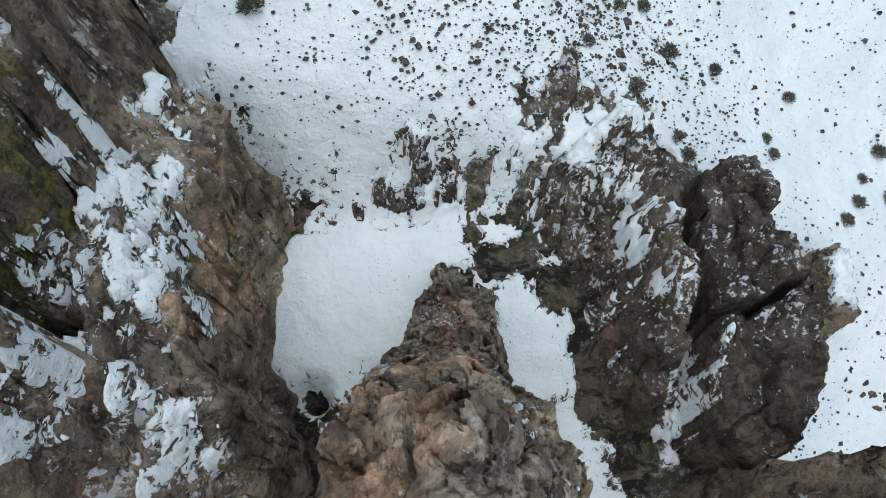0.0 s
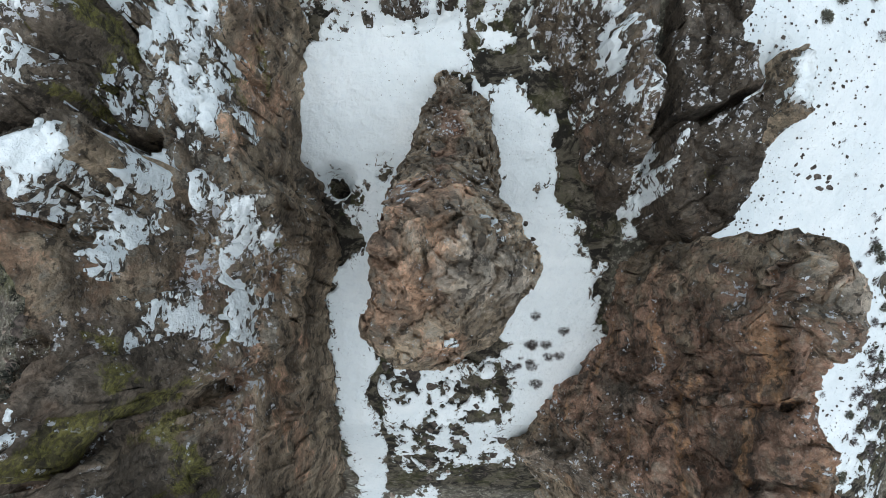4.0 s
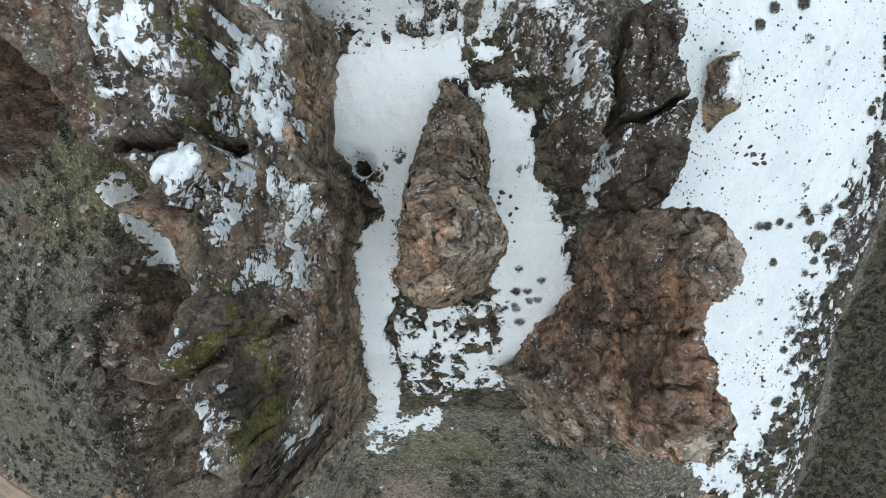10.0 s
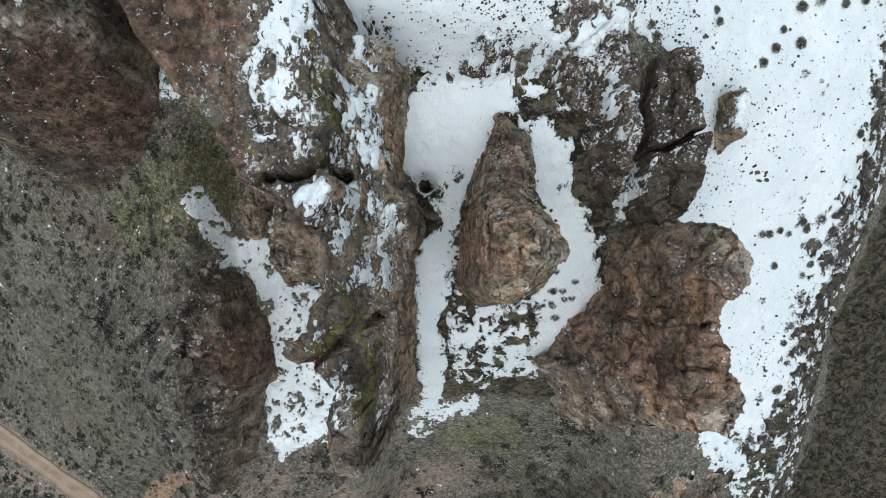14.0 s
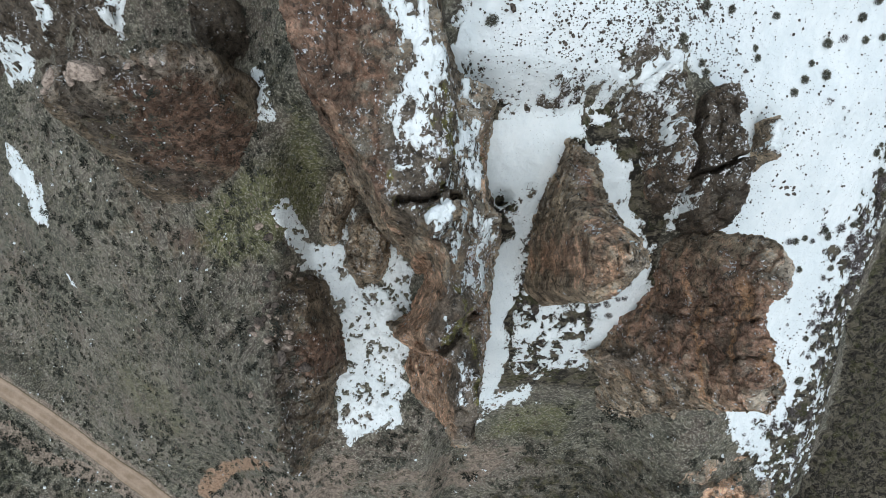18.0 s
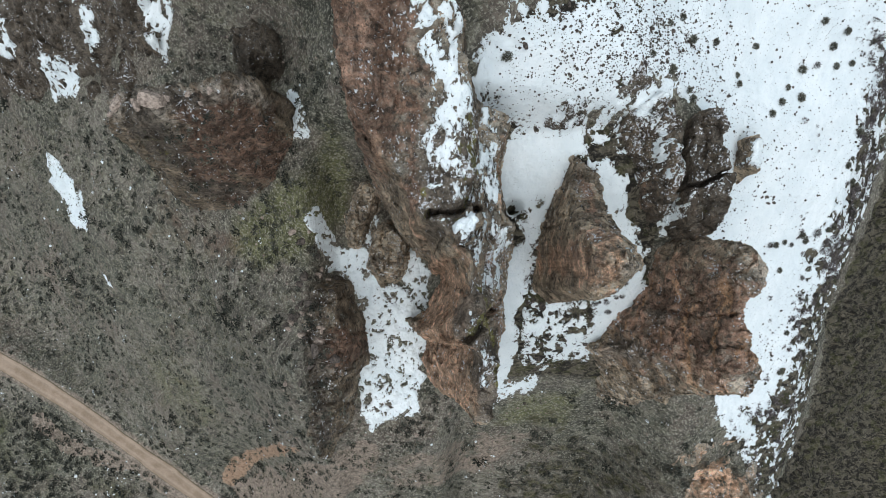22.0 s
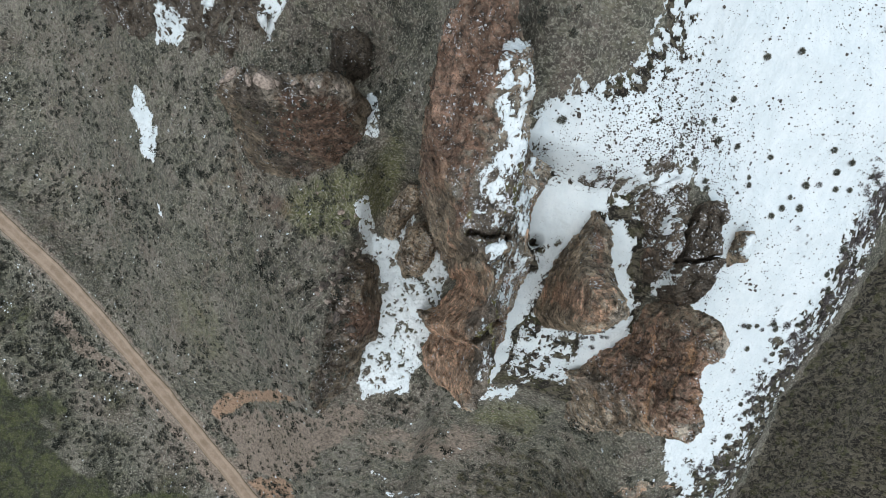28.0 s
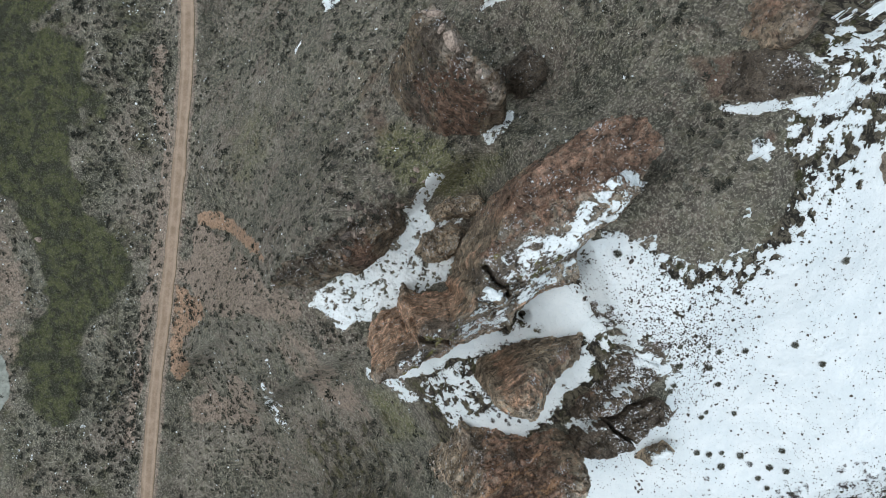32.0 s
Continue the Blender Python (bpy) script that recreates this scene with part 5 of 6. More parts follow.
for k, (label, outline) in enumerate(RIDGE_SNOW):
    snow_sheet("snow_patch", [outline], 0.06, label, ragged=0.2, size=0.7, speckle=0.3 if "strip of snow" in label or "ragged" in label or "meets" in label else 0.0, thick=0.32, on_rock=True, seed=600 + 3 * k, stretch=0.6, steepest=0.05, sharp=2.5)
snow_sheet("snow_patch", [[(-14.3, 22.6), (-14.2, 16.4), (-13.0, 14.6), (-13.8, 10.6), (-12.9, 8.6), (-11.4, 9.4), (-10.9, 13.0), (-10.6, 17.0), (-11.0, 20.0), (-11.6, 24.4), (-12.8, 25.0)]], 0.1, "patchy snow along the crest of the ridge", speckle=0.36, ragged=0.6, on_rock=True, seed=150, stretch=0.6)
snow_sheet("snow_patch", [[(1.0, 2.5), (1.35, 2.35), (1.35, 1.95), (1.0, 2.05)], [(0.75, 0.55), (1.75, 1.15), (2.45, 1.6), (2.4, 1.2), (1.6, 0.75), (1.0, 0.3)], [(0.1, -0.4), (0.6, -0.1), (0.75, -0.4), (0.25, -0.65)]], 0.045, "thin snow on the ledges of the pinnacle", ragged=0.2, size=0.6, thick=0.12, speckle=0.12, on_rock=True, seed=158)
snow_sheet("snow_patch", [[(8.6, 12.4), (9.6, 12.2), (9.7, 8.0), (9.9, 4.6), (9.2, 4.6), (9.0, 8.0)], [(8.0, 9.6), (9.0, 10.0), (9.1, 9.6), (8.1, 9.2)], [(3.8, 12.8), (4.9, 13.0), (5.2, 12.0), (4.2, 12.0)]], 0.08, "snow lodged between the dark outcrops", ragged=0.3, speckle=0.12, on_rock=True, seed=160, steepest=0.06, kind="stuff")
snow_sheet("snow_patch", [[(13.6, 16.6), (14.4, 16.6), (14.9, 12.0), (14.2, 9.4), (13.9, 12.0)]], 0.08, "snow on the edge of the rock fin", ragged=0.4, speckle=0.35, on_rock=True, seed=165)
snow_sheet("snow_patch", [[(17.9, 14.0), (18.9, 14.5), (19.5, 13.6), (19.4, 11.5), (18.7, 10.8), (18.0, 11.6)]], 0.07, "solid snow cap on a small dark outcrop", ragged=0.25, size=0.8, thick=0.3, on_rock=True, seed=167, steepest=0.05, sharp=2.5)
snow_sheet("snow_patch", [[(1.2, 13.0), (2.4, 16.4), (6.0, 18.4), (8.6, 18.6), (8.0, 15.8), (5.2, 14.6), (3.4, 13.0)]], 0.08, "patchy snow between rim rocks", speckle=0.3, ragged=0.6, on_rock=True, seed=168)
snow_sheet("snow_patch", [[(-34.2, 14.4), (-31.4, 17.2), (-29.8, 21.4), (-28.8, 21.0), (-27.0, 18.5), (-27.3, 16.0), (-30.6, 15.6), (-33.2, 13.8)]], 0.12, "drift of snow at the foot of the red knob", ragged=0.4, speckle=0.1, seed=170)
snow_sheet("snow_patch", [[(-42.8, 10.8), (-40.6, 12.9), (-38.5, 12.4), (-41.0, 10.4)]], 0.12, "thin snow at the foot of the red knob", ragged=0.5, speckle=0.2, seed=171)
snow_sheet("snow_patch", [[(-78.0, 20.5), (-75.6, 20.2), (-72.1, 15.2), (-69.4, 9.8), (-70.6, 7.6), (-73.4, 8.0), (-76.0, 13.0), (-78.5, 16.6)]], 0.2, "narrow snow drift on the sage slope", ragged=0.7, seed=172)
snow_sheet("snow_patch", [[(-69.2, 1.8), (-67.4, 0.2), (-67.2, -1.6), (-68.2, -1.4)]], 0.15, "small snow drift on the sage slope", ragged=0.4, seed=174)
snow_sheet("snow_patch", [[(-48.2, 36.0), (-43.4, 36.0), (-44.2, 32.0), (-47.6, 26.8), (-48.6, 29.0)]], 0.2, "snow streak beside dark crags", ragged=0.5, speckle=0.05, on_rock=True, seed=176, sharp=1.6)
snow_sheet("snow_patch", [[(-69.3, 32.6), (-63.8, 29.8), (-66.0, 26.8), (-71.8, 27.4)], [(-60.8, 36.2), (-57.6, 34.4), (-59.6, 29.2)], [(-80, 38), (-76, 38), (-76, 33), (-80, 34)]], 0.2, "snow lodged in hollows of the crags", ragged=0.5, speckle=0.05, on_rock=True, seed=178, sharp=1.6)
snow_sheet("snow_patch", [[(-15.6, 35.4), (-13.5, 36.9), (-12.2, 38.5), (-11.0, 41.0), (-11.6, 43.4), (-9.4, 46.0), (-8.6, 43.4), (-9.2, 41.3), (-9.9, 39.4), (-12.0, 37.2), (-13.6, 35.4)]], 0.12, "bank of snow below a dark rock slab", ragged=0.5, on_rock=True, seed=180)
snow_sheet("snow_patch", [[(-10.3, 37.2), (-9.3, 39.2), (-8.2, 38.2), (-9.0, 37.0)]], 0.12, "small snow patch among scrub", ragged=0.4, seed=183)
snow_sheet("snow_patch", [[(-10.7, 34.1), (-8.8, 35.4), (-8.4, 34.6), (-9.3, 33.3)]], 0.12, "small snow patch among scrub", ragged=0.5, seed=184)
snow_sheet("snow_patch", [[(-18.5, -34.8), (-12.0, -40.2), (-7.5, -42.6), (-3.8, -42.0), (-7.6, -46.6), (-15.2, -40.4)]], 0.18, "thin scattered snow on the lower slope", ragged=0.9, speckle=0.7, seed=182)


# ---- the dirt road and the creek ----
def creek_strip():
    pts = np.array([(-66.0, -116.0), (-60.0, -107.0), (-55.4, -99.8), (-52.4, -97.2), (-47.9, -97.9), (-44.8, -99.6), (-42.2, -102.8), (-38.0, -112.0)])
    t = np.linspace(0, len(pts) - 1, 120)
    c = np.stack([np.interp(t, np.arange(len(pts)), pts[:, k]) for k in (0, 1)], -1)
    for _ in range(12):
        c[1:-1] = (c[:-2] + 2 * c[1:-1] + c[2:]) / 4
    g = np.gradient(c, axis=0)
    n = np.stack((-g[:, 1], g[:, 0]), -1) / np.linalg.norm(g, axis=1)[:, None]
    w = 1.35 + 0.35 * fbm(t * 3, 0 * t, size=3, octaves=3, seed=210)
    across = np.linspace(-1, 1, 5)
    pos = c[:, None, :] + n[:, None, :] * (across[None, :, None] * w[:, None, None])
    z = np.max(ground_height(pos[..., 0], pos[..., 1]), axis=1)[:, None] + 0.08 + 0 * across[None, :]
    ids = np.arange(z.size).reshape(z.shape)
    q = np.stack((ids[:-1, :-1], ids[1:, :-1], ids[1:, 1:], ids[:-1, 1:]), -1).reshape(-1, 4)[:, ::-1]
    return mesh_object("creek", np.stack((pos[..., 0].ravel(), pos[..., 1].ravel(), z.ravel()), -1), q, WATER)


tagged(creek_strip(), "narrow pale silty creek winding through a dark meadow", "creek", kind="structure")


def road_strip():
    pts = np.array(ROAD)
    t = np.linspace(0, len(pts) - 1, 900)
    i = np.clip(t.astype(int), 0, len(pts) - 2)
    u = (t - i)[:, None]
    p0, p1, p2, p3 = pts[np.maximum(i - 1, 0)], pts[i], pts[i + 1], pts[np.minimum(i + 2, len(pts) - 1)]
    c = 0.5 * (2 * p1 + (p2 - p0) * u + (2 * p0 - 5 * p1 + 4 * p2 - p3) * u ** 2 + (3 * p1 - p0 - 3 * p2 + p3) * u ** 3)
    g = np.gradient(c, axis=0)
    n = np.stack((-g[:, 1], g[:, 0]), -1) / np.linalg.norm(g, axis=1)[:, None]
    across = np.linspace(-1, 1, 17)
    w = 1.62 + 0.12 * fbm(t * 9, 0 * t, size=3, octaves=3, seed=200)
    pos = c[:, None, :] + n[:, None, :] * (across[None, :, None] * w[:, None, None])
    rut = np.exp(-((np.abs(across) - 0.5) / 0.16) ** 2)[None, :] * np.ones((len(t), 1))
    z = np.maximum(ground_height(pos[..., 0], pos[..., 1]), ROAD_LEVEL - 0.3) + 0.1 - 0.07 * rut - 0.16 * (np.abs(across[None, :]) > 0.95)
    ids = np.arange(z.size).reshape(z.shape)
    q = np.stack((ids[:-1, :-1], ids[1:, :-1], ids[1:, 1:], ids[:-1, 1:]), -1).reshape(-1, 4)[:, ::-1]
    verge = ease(np.abs(across), 0.72, 1.0)[None, :] * np.ones((len(t), 1)) + 0.35 * np.exp(-(across / 0.14) ** 2)[None, :]
    return mesh_object("road", np.stack((pos[..., 0].ravel(), pos[..., 1].ravel(), z.ravel()), -1), q, DIRT, dict(rut=rut.ravel(), verge=verge.ravel()))


tagged(road_strip(), "single-lane packed dirt road with two pale wheel tracks", "dirt road", kind="structure")


# ---- growing and lying things ----
rng = np.random.default_rng(11)


def part(name, ob_mesh, parent, label=""):
    """One mesh as a part of a thing."""
    ob = new(name, ob_mesh)
    ob.parent = parent
    return tagged(ob, label)


def raw_mesh(name, verts, faces, material, smooth=False):
    me = bpy.data.meshes.new(name)
    me.from_pydata([tuple(v) for v in verts], [], [tuple(int(i) for i in f) for f in faces])
    me.polygons.foreach_set("use_smooth", np.full(len(me.polygons), smooth))
    me.materials.append(material)
    me.update()
    return me


def leaf_cloud(count, radius, height, size, up, gen, wide=0.16):
    """Small pointed leaves and twigs, springing outwards from a low crown."""
    a = gen.uniform(0, 2 * np.pi, count)
    e = np.arcsin(gen.uniform(0.05, 1.0, count))
    r = gen.uniform(0.45, 1.0, count)
    d = np.stack((np.cos(a) * np.cos(e), np.sin(a) * np.cos(e), np.sin(e)), -1)
    base = d * (r * radius)[:, None] * np.array([1, 1, height / radius]) * 0.72
    way = d + np.array([0, 0, up]) + gen.normal(0, 0.3, (count, 3))
    way /= np.linalg.norm(way, axis=1)[:, None]
    side = np.cross(way, gen.normal(0, 1, (count, 3)))
    side /= np.linalg.norm(side, axis=1)[:, None]
    long = size * gen.uniform(0.6, 1.4, count)[:, None]
    v = np.stack((base - side * long * wide, base + side * long * wide, base + way * long), 1)
    return v.reshape(-1, 3), np.arange(count * 3).reshape(-1, 3)


def twig_mesh(name, count, radius, height, gen):
    vs, fs = [], []
    for _ in range(count):
        a = gen.uniform(0, 2 * np.pi)
        end = np.array([np.cos(a) * radius * gen.uniform(0.4, 0.95), np.sin(a) * radius * gen.uniform(0.4, 0.95), height * gen.uniform(0.5, 1.0)])
        mid = end * np.array([0.45, 0.45, 0.6]) + gen.normal(0, 0.04, 3)
        k = len(vs)
        for centre, w in ((np.array([0, 0, -0.15]), 0.035), (mid, 0.022), (end, 0.006)):
            for j in range(3):
                vs.append(centre + w * np.array([np.cos(j * 2.1), np.sin(j * 2.1), 0]))
        for s in (0, 3):
            for j in range(3):
                fs.append((k + s + j, k + s + (j + 1) % 3, k + s + 3 + (j + 1) % 3, k + s + 3 + j))
    return raw_mesh(name, vs, fs, STEM)


def shrub(material, label, seed, bare=False):
    """A low desert shrub: forked stems and a ragged crown."""
    gen = np.random.default_rng(seed)
    root = new("sagebrush" if not bare else "bare_shrub")
    v, f = leaf_cloud(460 if not bare else 240, 0.5, 0.5, 0.12 if not bare else 0.16, 0.4, gen, 0.24 if not bare else 0.12)
    part("foliage" if not bare else "crown", raw_mesh("foliage", v, f, material), root)
    part("stem", twig_mesh("stem", 9, 0.42, 0.4, gen), root)
    return tagged(root, label, "shrub", "shrubs on the snowfield")


def snow_level(x, y):
    x, y = np.atleast_1d(np.asarray(x, float)), np.atleast_1d(np.asarray(y, float))
    return ground_height(x, y) + 0.2


SHRUBS = [shrub(SAGE, "grey-green sagebrush poking through snow", 1), shrub(SAGE, "ragged dark sagebrush standing in snow", 2), shrub(DRYTWIG, "bare dark twiggy shrub standing in snow", 3, True)]
SPOTS = [(7.9, 23.3), (13.5, 22.9), (10.7, 22.6), (16.5, 20.4), (6.0, 20.2), (8.4, 19.4), (10.5, 18.0), (23.2, 20.1), (24.8, 22.0), (26.4, 22.5), (28.9, 22.7), (21.4, 17.3), (25.0, 19.3), (27.0, 1.2), (33.2, 13.0), (27.9, 24.4),
         (26.1, 26.4), (33.6, 16.5), (29.3, 25.9), (11.0, 17.3), (-7.1, 19.0), (16.8, 19.6), (22.5, 18.6), (13.0, 31.9), (10.9, 27.0), (16.8, 33.8), (30.8, 23.1), (6.1, 39.3), (-4.1, 36.9)]
spots = [(x, y, rng.uniform(0.95, 1.4)) for x, y in SPOTS]
for k in range(9):
    spots.append((24.9 + 1.05 * k + rng.normal(0, 0.4), 3.7 + 0.28 * k + rng.normal(0, 0.45), rng.uniform(0.9, 1.6)))
while len(spots) < 80:
    px, py = rng.uniform(14, 42), rng.uniform(-30, 46)
    edge = np.interp(py, [-40, -20, 0, 20, 60], [24, 30, 33, 36, 42])
    if rng.random() < np.exp(-((px - edge) / 3.2) ** 2) + 0.03 and float(inside(np.array([px]), np.array([py]), SNOWFIELD)[0]) > 1.0:
        spots.append((px, py, float(np.clip(rng.lognormal(-0.25, 0.35), 0.4, 1.6))))
for k, (px, py, s) in enumerate(spots):
    m = pose(px, py, float(snow_level(px, py)[0]) - 0.03, 0, 0, rng.uniform(0, 360)) @ Matrix.Diagonal((s, s * rng.uniform(0.85, 1.15), s * 0.85, 1))
    src = SHRUBS[int(rng.choice(3, p=[0.4, 0.35, 0.25]))]
    copy = copy_thing(src, m)
    copy.matrix_basis = m
# bare shrubs added to stand in for fuzzy purple shading on the snow lobe
for k in range(14):
    px, py, size = 5.0 + 0.7 * rng.normal(), -1.4 + 0.9 * rng.normal(), rng.uniform(0.45, 1.1)
    m = pose(px, py, float(snow_level(px, py)[0]) - 0.05, 0, 0, rng.uniform(0, 360)) @ Matrix.Diagonal((size, size, 0.7 * size, 1))
    copy_thing(SHRUBS[2], m).matrix_basis = m
for ob in SHRUBS:
    px, py = {0: (9.4, 24.2), 1: (18.6, 23.4), 2: (5.2, 19.2)}[SHRUBS.index(ob)]
    ob.matrix_basis = pose(px, py, float(snow_level(px, py)[0]) - 0.03, 0, 0, 40)


def stone_mesh(name, seed, material, sub=2):
    """A broken, angular stone about one metre across."""
    bm = bmesh.new()
    bmesh.ops.create_icosphere(bm, subdivisions=sub, radius=0.5)
    gen = np.random.default_rng(seed)
    cuts = [(Vector(gen.normal(0, 1, 3)).normalized(), gen.uniform(0.16, 0.36)) for _ in range(12)]
    for v in bm.verts:
        for n, d in cuts:
            over = v.co.dot(n) - d
            if over > 0:
                v.co -= n * over
        v.co += 0.05 * noise.noise_vector(v.co * 3.1 + Vector((seed, 0, 0)))
    me = bpy.data.meshes.new(name)
    bm.to_mesh(me)
    bm.free()
    me.materials.append(material)
    return me


STONES = [stone_mesh("stone", s, STONE) for s in range(5)]
PALES = [stone_mesh("boulder", s + 20, PALESTONE, 3) for s in range(3)]
DARKS = [stone_mesh("boulder", s + 40, STONE, 3) for s in range(4)]


def lay_stone(name, mesh, px, py, size, z, label, group):
    ob = new(name, mesh)
    sx, sy, sz = size * rng.uniform(0.75, 1.3), size * rng.uniform(0.75, 1.3), size * rng.uniform(0.5, 0.85)
    ob.matrix_world = pose(px, py, z + 0.12 * sz, rng.uniform(-15, 15), rng.uniform(-15, 15), rng.uniform(0, 360)) @ Matrix.Diagonal((sx, sy, sz, 1))
    return tagged(ob, label, "stone", group)


laid = 0
while laid < 210:
    px, py = rng.normal(4.0, 5.0), rng.normal(20.5, 3.6)
    if laid > 150:
        px, py = rng.uniform(-8, 34), rng.uniform(4, 40)
    if float(inside(np.array([px]), np.array([py]), SNOWFIELD)[0]) < 0.4:
        continue
    size = float(np.clip(rng.lognormal(-1.55, 0.5), 0.1, 0.8))
    lay_stone("stone", STONES[laid % 5], px, py, size, float(snow_level(px, py)[0]), "dark angular stone bedded in snow", "stones in the snow")
    laid += 1
for cx, cy, n, r in ((16.5, 28.4, 16, 1.4), (23.4, 9.0, 9, 0.8), (3.4, 19.9, 6, 0.6), (22.0, 9.8, 6, 0.9)):
    for k in range(n):
        a = 2 * math.pi * k / n
        px, py = cx + r * math.cos(a) * rng.uniform(0.4, 1.1), cy + 0.7 * r * math.sin(a) * rng.uniform(0.4, 1.1)
        lay_stone("stone", STONES[k % 5], px, py, rng.uniform(0.3, 0.75), float(snow_level(px, py)[0]) - 0.12, "dark stone of a half-buried snowy cluster", "half-buried stone cluster")

# boulders below the pinnacle
for k in range(120):
    px, py = rng.uniform(-3.4, 4.2), rng.uniform(-11.2, -1.6)
    if k > 70:
        px, py = rng.uniform(-3.4, -1.8), rng.uniform(-2.6, 5.2)
    size = float(np.clip(rng.lognormal(-0.75, 0.4), 0.25, 1.3))
    lay_stone("boulder", DARKS[k % 4], px, py, size, float(ground_height(np.array([px]), np.array([py]))[0]), "dark broken boulder in the snowy gully", "boulders in the gully")


# broken rocks at the pinnacle's eastern foot
for k in range(34):
    px, py = rng.normal(3.7, 0.5), rng.uniform(0.2, 5.6)
    lay_stone("boulder", DARKS[k % 4], px, py, float(np.clip(rng.lognormal(-0.95, 0.4), 0.2, 1.0)), float(ground_height(np.array([px]), np.array([py]))[0]) + 0.15, "dark broken rock at the foot of the pinnacle", "rocks beside the pinnacle")


def snow_cap(px, py, z, size):
    """A rounded cushion of snow on a boulder."""
    bm = bmesh.new()
    bmesh.ops.create_icosphere(bm, subdivisions=3, radius=0.5)
    for v in bm.verts:
        v.co.z = v.co.z * 0.55 if v.co.z > 0 else v.co.z * 0.12
        v.co *= 1 + 0.25 * noise.noise(v.co * 2.4 + Vector((px, py, 0)))
    me = bpy.data.meshes.new("snow_cap")
    for f in bm.faces:
        f.smooth = True
    bm.to_mesh(me)
    bm.free()
    me.materials.append(SNOW)
    ob = new("snow_cushion", me)
    ob.matrix_world = pose(px, py, z, 0, 0, rng.uniform(0, 360)) @ Matrix.Diagonal((size, size * 0.8, size * 0.7, 1))
    return tagged(ob, "rounded snow cushion resting on a boulder", "snow", "snow caps on boulders")


for px, py, s in ((1.2, -2.3, 1.25), (2.4, -2.5, 1.15), (-3.6, -3.6, 1.1), (0.2, -3.4, 0.8), (-2.6, 3.6, 0.8), (-2.6, 4.6, 0.7)):
    gz = float(ground_height(np.array([px]), np.array([py]))[0])
    ob = lay_stone("boulder", DARKS[1], px, py, s, gz + 0.15, "large dark boulder capped with snow", "snow-capped boulders")
    ob.matrix_world = pose(px, py, gz + 0.3 * s, 0, 0, 30 * s) @ Matrix.Diagonal((s, s * 0.9, s * 0.9, 1))
    snow_cap(px, py, gz + 0.62 * s, s * 0.95)

# pale and red boulders on the spur and at the ridge's foot
for k in range(46):
    px, py = rng.normal(-28.6, 1.6), rng.normal(-4.5, 3.6)
    lay_stone("boulder", (PALES + DARKS)[k % 7], px, py, rng.uniform(0.4, 1.7), float(surface(np.array([px]), np.array([py]))[0]), "weathered brown boulder on the sage slope", "boulders on the spur")
for k in range(40):
    px, py = rng.uniform(-15, 2), rng.normal(-17, 2.5)
    lay_stone("boulder", (PALES + DARKS)[k % 7], px, py, float(np.clip(rng.lognormal(-1.0, 0.4), 0.2, 1.0)), float(ground_height(np.array([px]), np.array([py]))[0]), "loose weathered boulder below the ridge", "boulders below the ridge")


# pale boulders along the knob's summit
for px, py, s in ((-37.8, 15.9, 2.2), (-38.9, 16.5, 1.2), (-40.6, 16.2, 1.3), (-35.4, 16.9, 1.1), (-33.4, 17.3, 1.2), (-34.6, 16.4, 0.8), (-43.4, 16.8, 1.6), (-44.6, 16.2, 1.2), (-36.6, 16.2, 0.9), (-31.4, 18.4, 1.0)):
    lay_stone("boulder", PALES[int(px) % 3], px, py, s, float(surface(np.array([px]), np.array([py]))[0]) + 0.1 * s, "pale pinkish boulder on top of the rock knob", "pale boulders on the knob")


lay_stone("boulder", PALES[0], -71.1, -75.2, 2.2, float(surface(np.array([-71.1]), np.array([-75.2]))[0]), "single pale boulder lying in the meadow", "")


# ---- scrub, grass, pebbles and snow crumbs, too many to count ----
def scatter(name, px, py, pz, size, template_v, template_f, material, label, category, squash=1.0):
    n, k = len(px), len(template_v)
    a = rng.uniform(0, 2 * np.pi, n)
    c, s = np.cos(a), np.sin(a)
    v = np.empty((n, k, 3))
    v[..., 0] = px[:, None] + size[:, None] * (template_v[None, :, 0] * c[:, None] - template_v[None, :, 1] * s[:, None])
    v[..., 1] = py[:, None] + size[:, None] * (template_v[None, :, 0] * s[:, None] + template_v[None, :, 1] * c[:, None])
    v[..., 2] = pz[:, None] + size[:, None] * squash * template_v[None, :, 2]
    f = template_f[None] + (np.arange(n) * k)[:, None, None]
    ob = mesh_object(name, v.reshape(-1, 3), f.reshape(-1, template_f.shape[1]), material, dict(tone=np.repeat(np.clip(rng.beta(1.1, 1.5, n), 0, 1), k)), False)
    return tagged(ob, label, category, kind="stuff")


meadow = ground_masks()["lush"]


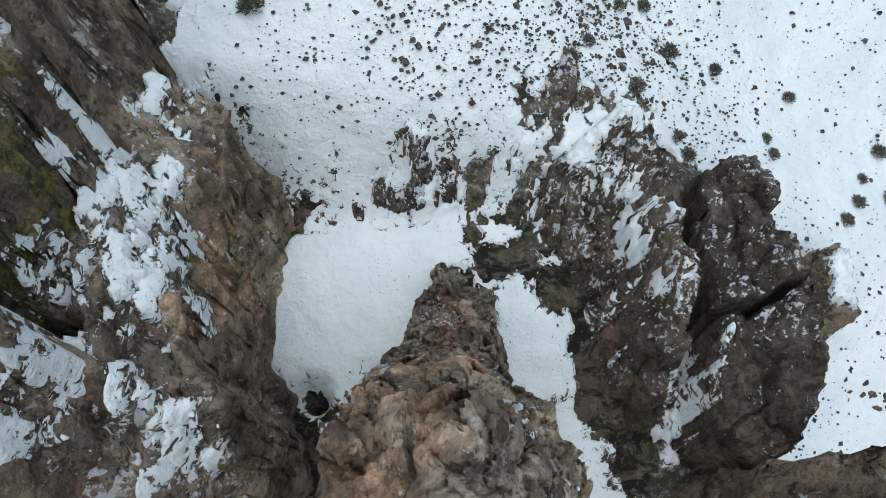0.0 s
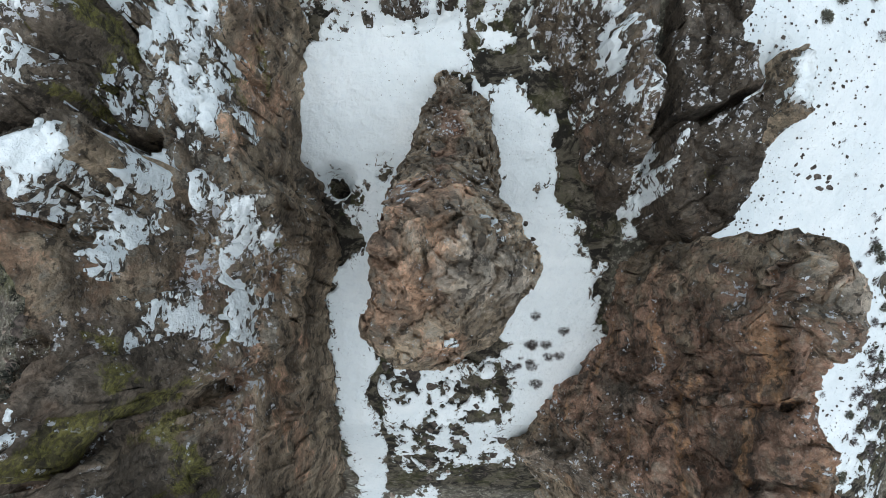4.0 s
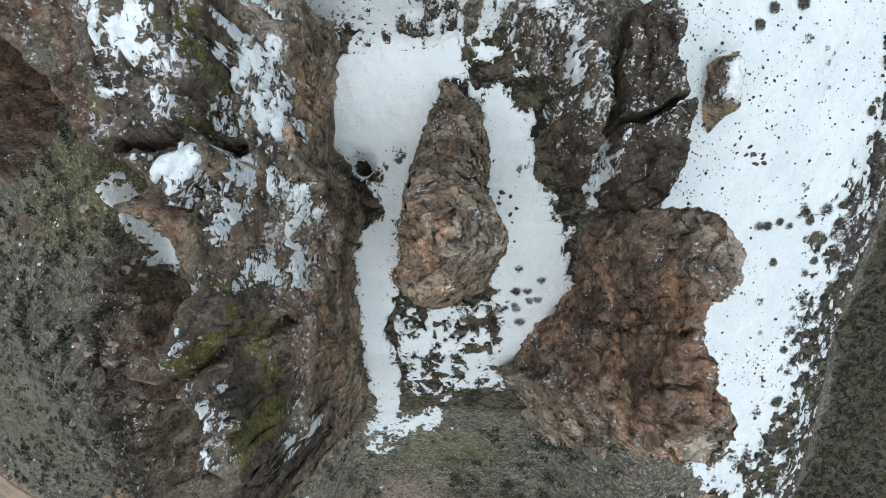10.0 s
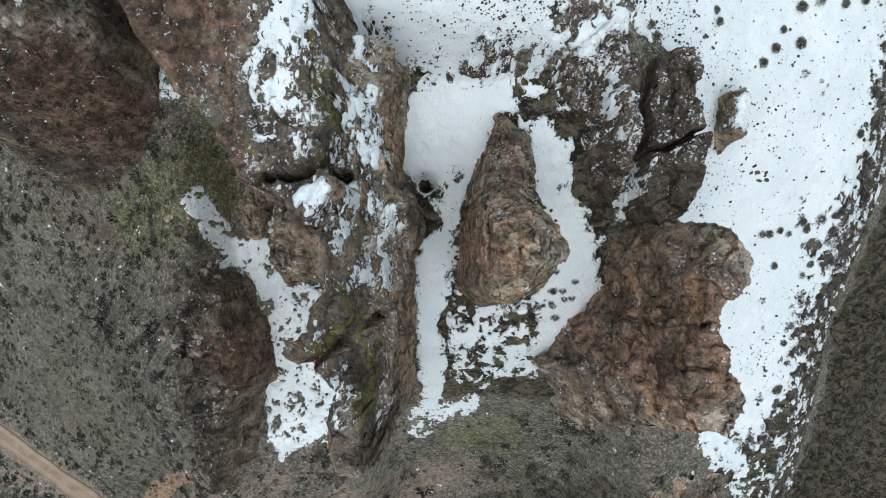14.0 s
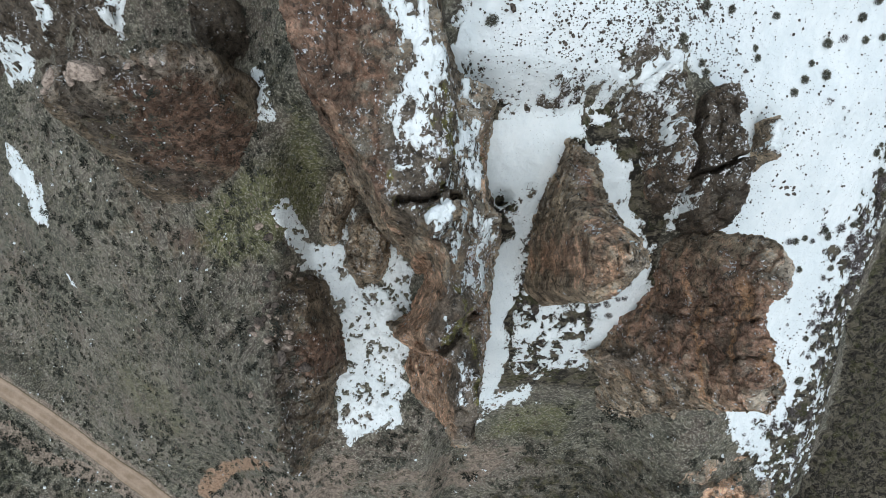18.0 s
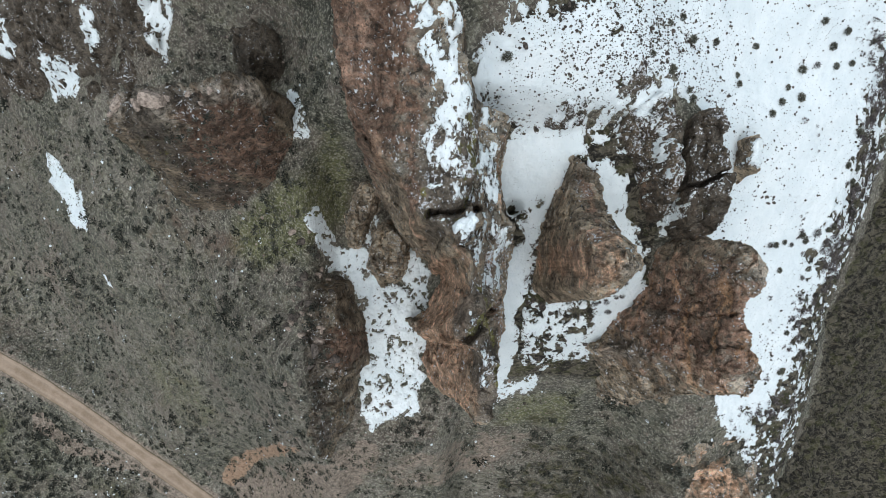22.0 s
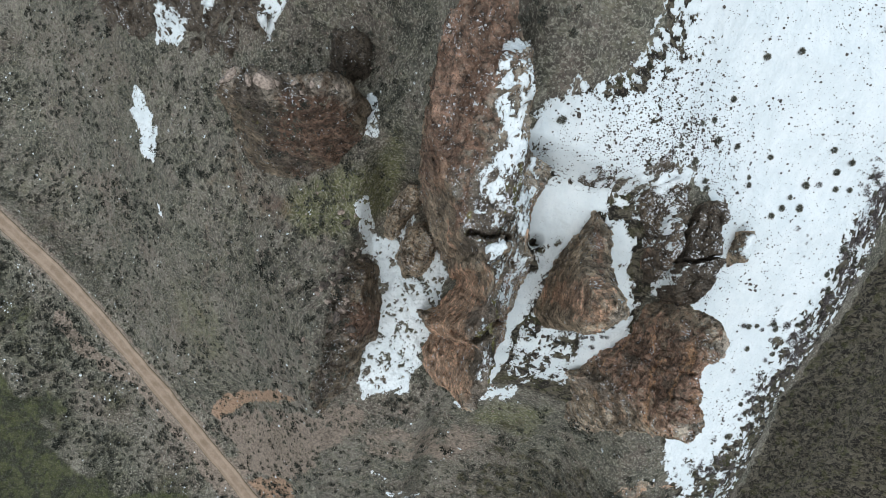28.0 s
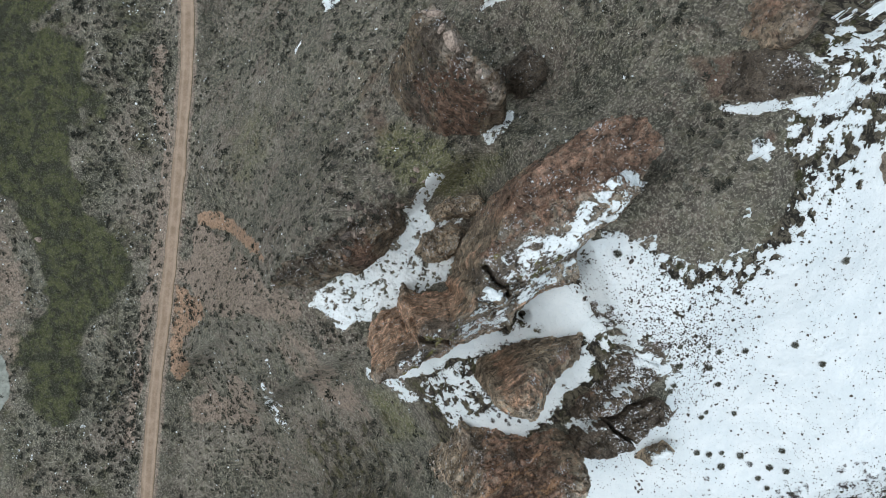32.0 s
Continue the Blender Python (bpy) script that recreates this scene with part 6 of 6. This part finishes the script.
def slope_points(n, seed, patch, power):
    """Random places on the scrubby ground, denser in patches."""
    gen = np.random.default_rng(seed)
    px, py = gen.uniform(-128, 40, n * 4), gen.uniform(-105, 78, n * 4)
    west = (px < -19.5 + 0.4 * np.sin(py)) & (np.abs(px + 21) + 0 * py > 0)
    south = (py < -14.5) & (px < 32)
    north = (py > 26) & (px < -8) | (py > 20) & (px < -13)
    ok = west | south | north
    ok &= along(px, py, ROAD) > 2.1
    ok &= inside(px, py, WESTGULLY) < -0.3
    ok &= inside(px, py, SNOWFIELD) < -0.5
    for key in ("west_knob", "west_ridge", "gully_knob", "gully_rib", "brown_cliff", "fin_foot", "north_outcrop", "northwest_crags", "black_outcrop", "north_slab"):
        ok &= inside(px, py, ROCKS[key]["outline"]) < -0.3
    ok &= meadow(px, py, 0) < 0.55
    ok &= gen.random(px.size) < np.clip(0.5 + power * fbm(px, py, size=patch, octaves=3, seed=seed), 0.04, 1)
    px, py = px[ok][:n], py[ok][:n]
    return px, py, surface(px, py), gen


px, py, pz, gen = slope_points(9500, 301, 11, 0.7)
tv, tf = leaf_cloud(54, 0.5, 0.42, 0.2, 0.3, np.random.default_rng(5), 0.34)
scatter("sagebrush_scrub", px, py, pz, gen.lognormal(-0.4, 0.4, len(px)), tv, tf, SCRUB, "low grey-green sagebrush scattered over the slope", "scrub")
px, py, pz, gen = slope_points(3600, 308, 9, 1.6)
tv, tf = leaf_cloud(64, 0.5, 0.42, 0.19, 0.3, np.random.default_rng(7), 0.34)
scatter("dark_scrub", px, py, pz, gen.lognormal(-0.05, 0.35, len(px)), tv, tf, DARKSCRUB, "large dark sagebrush clumps dotted over the slope", "scrub")
px, py, pz, gen = slope_points(9000, 313, 8, 1.6)
side = (px + 73) * 0.57 + (py + 34.8) * 0.82
ok = (side < -4) & (side > -24 + gen.normal(0, 4, len(px)))
tv, tf = leaf_cloud(56, 0.5, 0.42, 0.19, 0.3, np.random.default_rng(9), 0.34)
scatter("roadside_scrub", px[ok], py[ok], pz[ok], gen.lognormal(-0.1, 0.35, int(ok.sum())), tv, tf, DARKSCRUB, "dense dark sagebrush clumps beside the road", "scrub")
px, py, pz, gen = slope_points(17000, 302, 7, 0.9)
ok = (px + 73) * 0.57 + (py + 34.8) * 0.82 > -14 + gen.normal(0, 7, len(px))
px, py, pz = px[ok], py[ok], pz[ok]
tv, tf = leaf_cloud(18, 0.3, 0.34, 0.2, 0.7, np.random.default_rng(6), 0.26)
scatter("bunchgrass", px, py, pz, gen.lognormal(-0.35, 0.3, len(px)), tv, tf, STRAW, "dry straw-coloured bunchgrass tussocks on the slope", "grass")

# twiggy clumps along the snowfield's eastern edge
gen = np.random.default_rng(310)
px, py = gen.uniform(16, 43, 9000), gen.uniform(-31, 40, 9000)
edge = np.interp(py, [-40, -20, 0, 20, 60], [24.5, 31, 34, 37, 42])
ok = (inside(px, py, SNOWFIELD) > 0.4) & (gen.random(px.size) < 0.9 * np.exp(-((px - edge + 1.0) / 4.2) ** 2) * np.clip(2.6 * fbm(px, py, size=3.5, octaves=3, seed=311), 0, 1))
px, py = px[ok], py[ok]
tv, tf = leaf_cloud(60, 0.5, 0.45, 0.17, 0.3, np.random.default_rng(12), 0.24)
scatter("twig_clumps", px, py, snow_level(px, py) - 0.05, gen.lognormal(-0.45, 0.4, len(px)), tv, tf, DRYTWIG, "grey-brown twiggy clumps sticking out of snow", "scrub")

gen = np.random.default_rng(303)
px, py = np.concatenate((gen.normal(4, 6, 5200), gen.uniform(-9, 40, 15000))), np.concatenate((gen.normal(20, 4.5, 5200), gen.uniform(-12, 60, 15000)))
ok = (inside(px, py, SNOWFIELD) > 0.3) & (gen.random(px.size) < np.clip(0.55 + 0.6 * fbm(px, py, size=4, octaves=3, seed=305), 0.05, 1))
px, py = px[ok], py[ok]
octa_v = np.array([(0.5, 0, 0), (0, 0.4, 0), (-0.5, 0, 0), (0, -0.45, 0), (0.1, 0, 0.4), (0, 0, -0.4)])
octa_f = np.array([(0, 1, 4), (1, 2, 4), (2, 3, 4), (3, 0, 4), (1, 0, 5), (2, 1, 5), (3, 2, 5), (0, 3, 5)])
scatter("pebbles", px, py, snow_level(px, py) + 0.03 + 0 * px, np.clip(gen.lognormal(-2.15, 0.5, len(px)), 0.05, 0.4), octa_v, octa_f, STONE, "dark pebbles and grass tips sprinkled over snow", "pebbles")
px, py, pz, gen = slope_points(1500, 306, 7, 2.4)
qx, qy, qz, gen = slope_points(9000, 309, 5, 5.0)
ok = ((qx + 73) * 0.57 + (qy + 34.8) * 0.82 < -6) & (fbm(qx, qy, size=6, octaves=3, seed=312) > 0.3)
px, py, pz = np.concatenate((px, qx[ok])), np.concatenate((py, qy[ok])), np.concatenate((pz, qz[ok]))
scatter("snow_crumbs", px, py, pz + 0.12, np.clip(gen.lognormal(-1.3, 0.5, len(px)), 0.12, 0.9), octa_v, octa_f, SNOW, "small leftover clumps of snow on the slope", "snow", 0.6)
px, py, pz, gen = slope_points(900, 307, 6, 1.2)
scatter("loose_stones", px, py, pz, np.clip(gen.lognormal(-1.1, 0.4, len(px)), 0.15, 0.9), octa_v, octa_f, PALESTONE, "loose pale stones lying on the slope", "stones", 0.8)
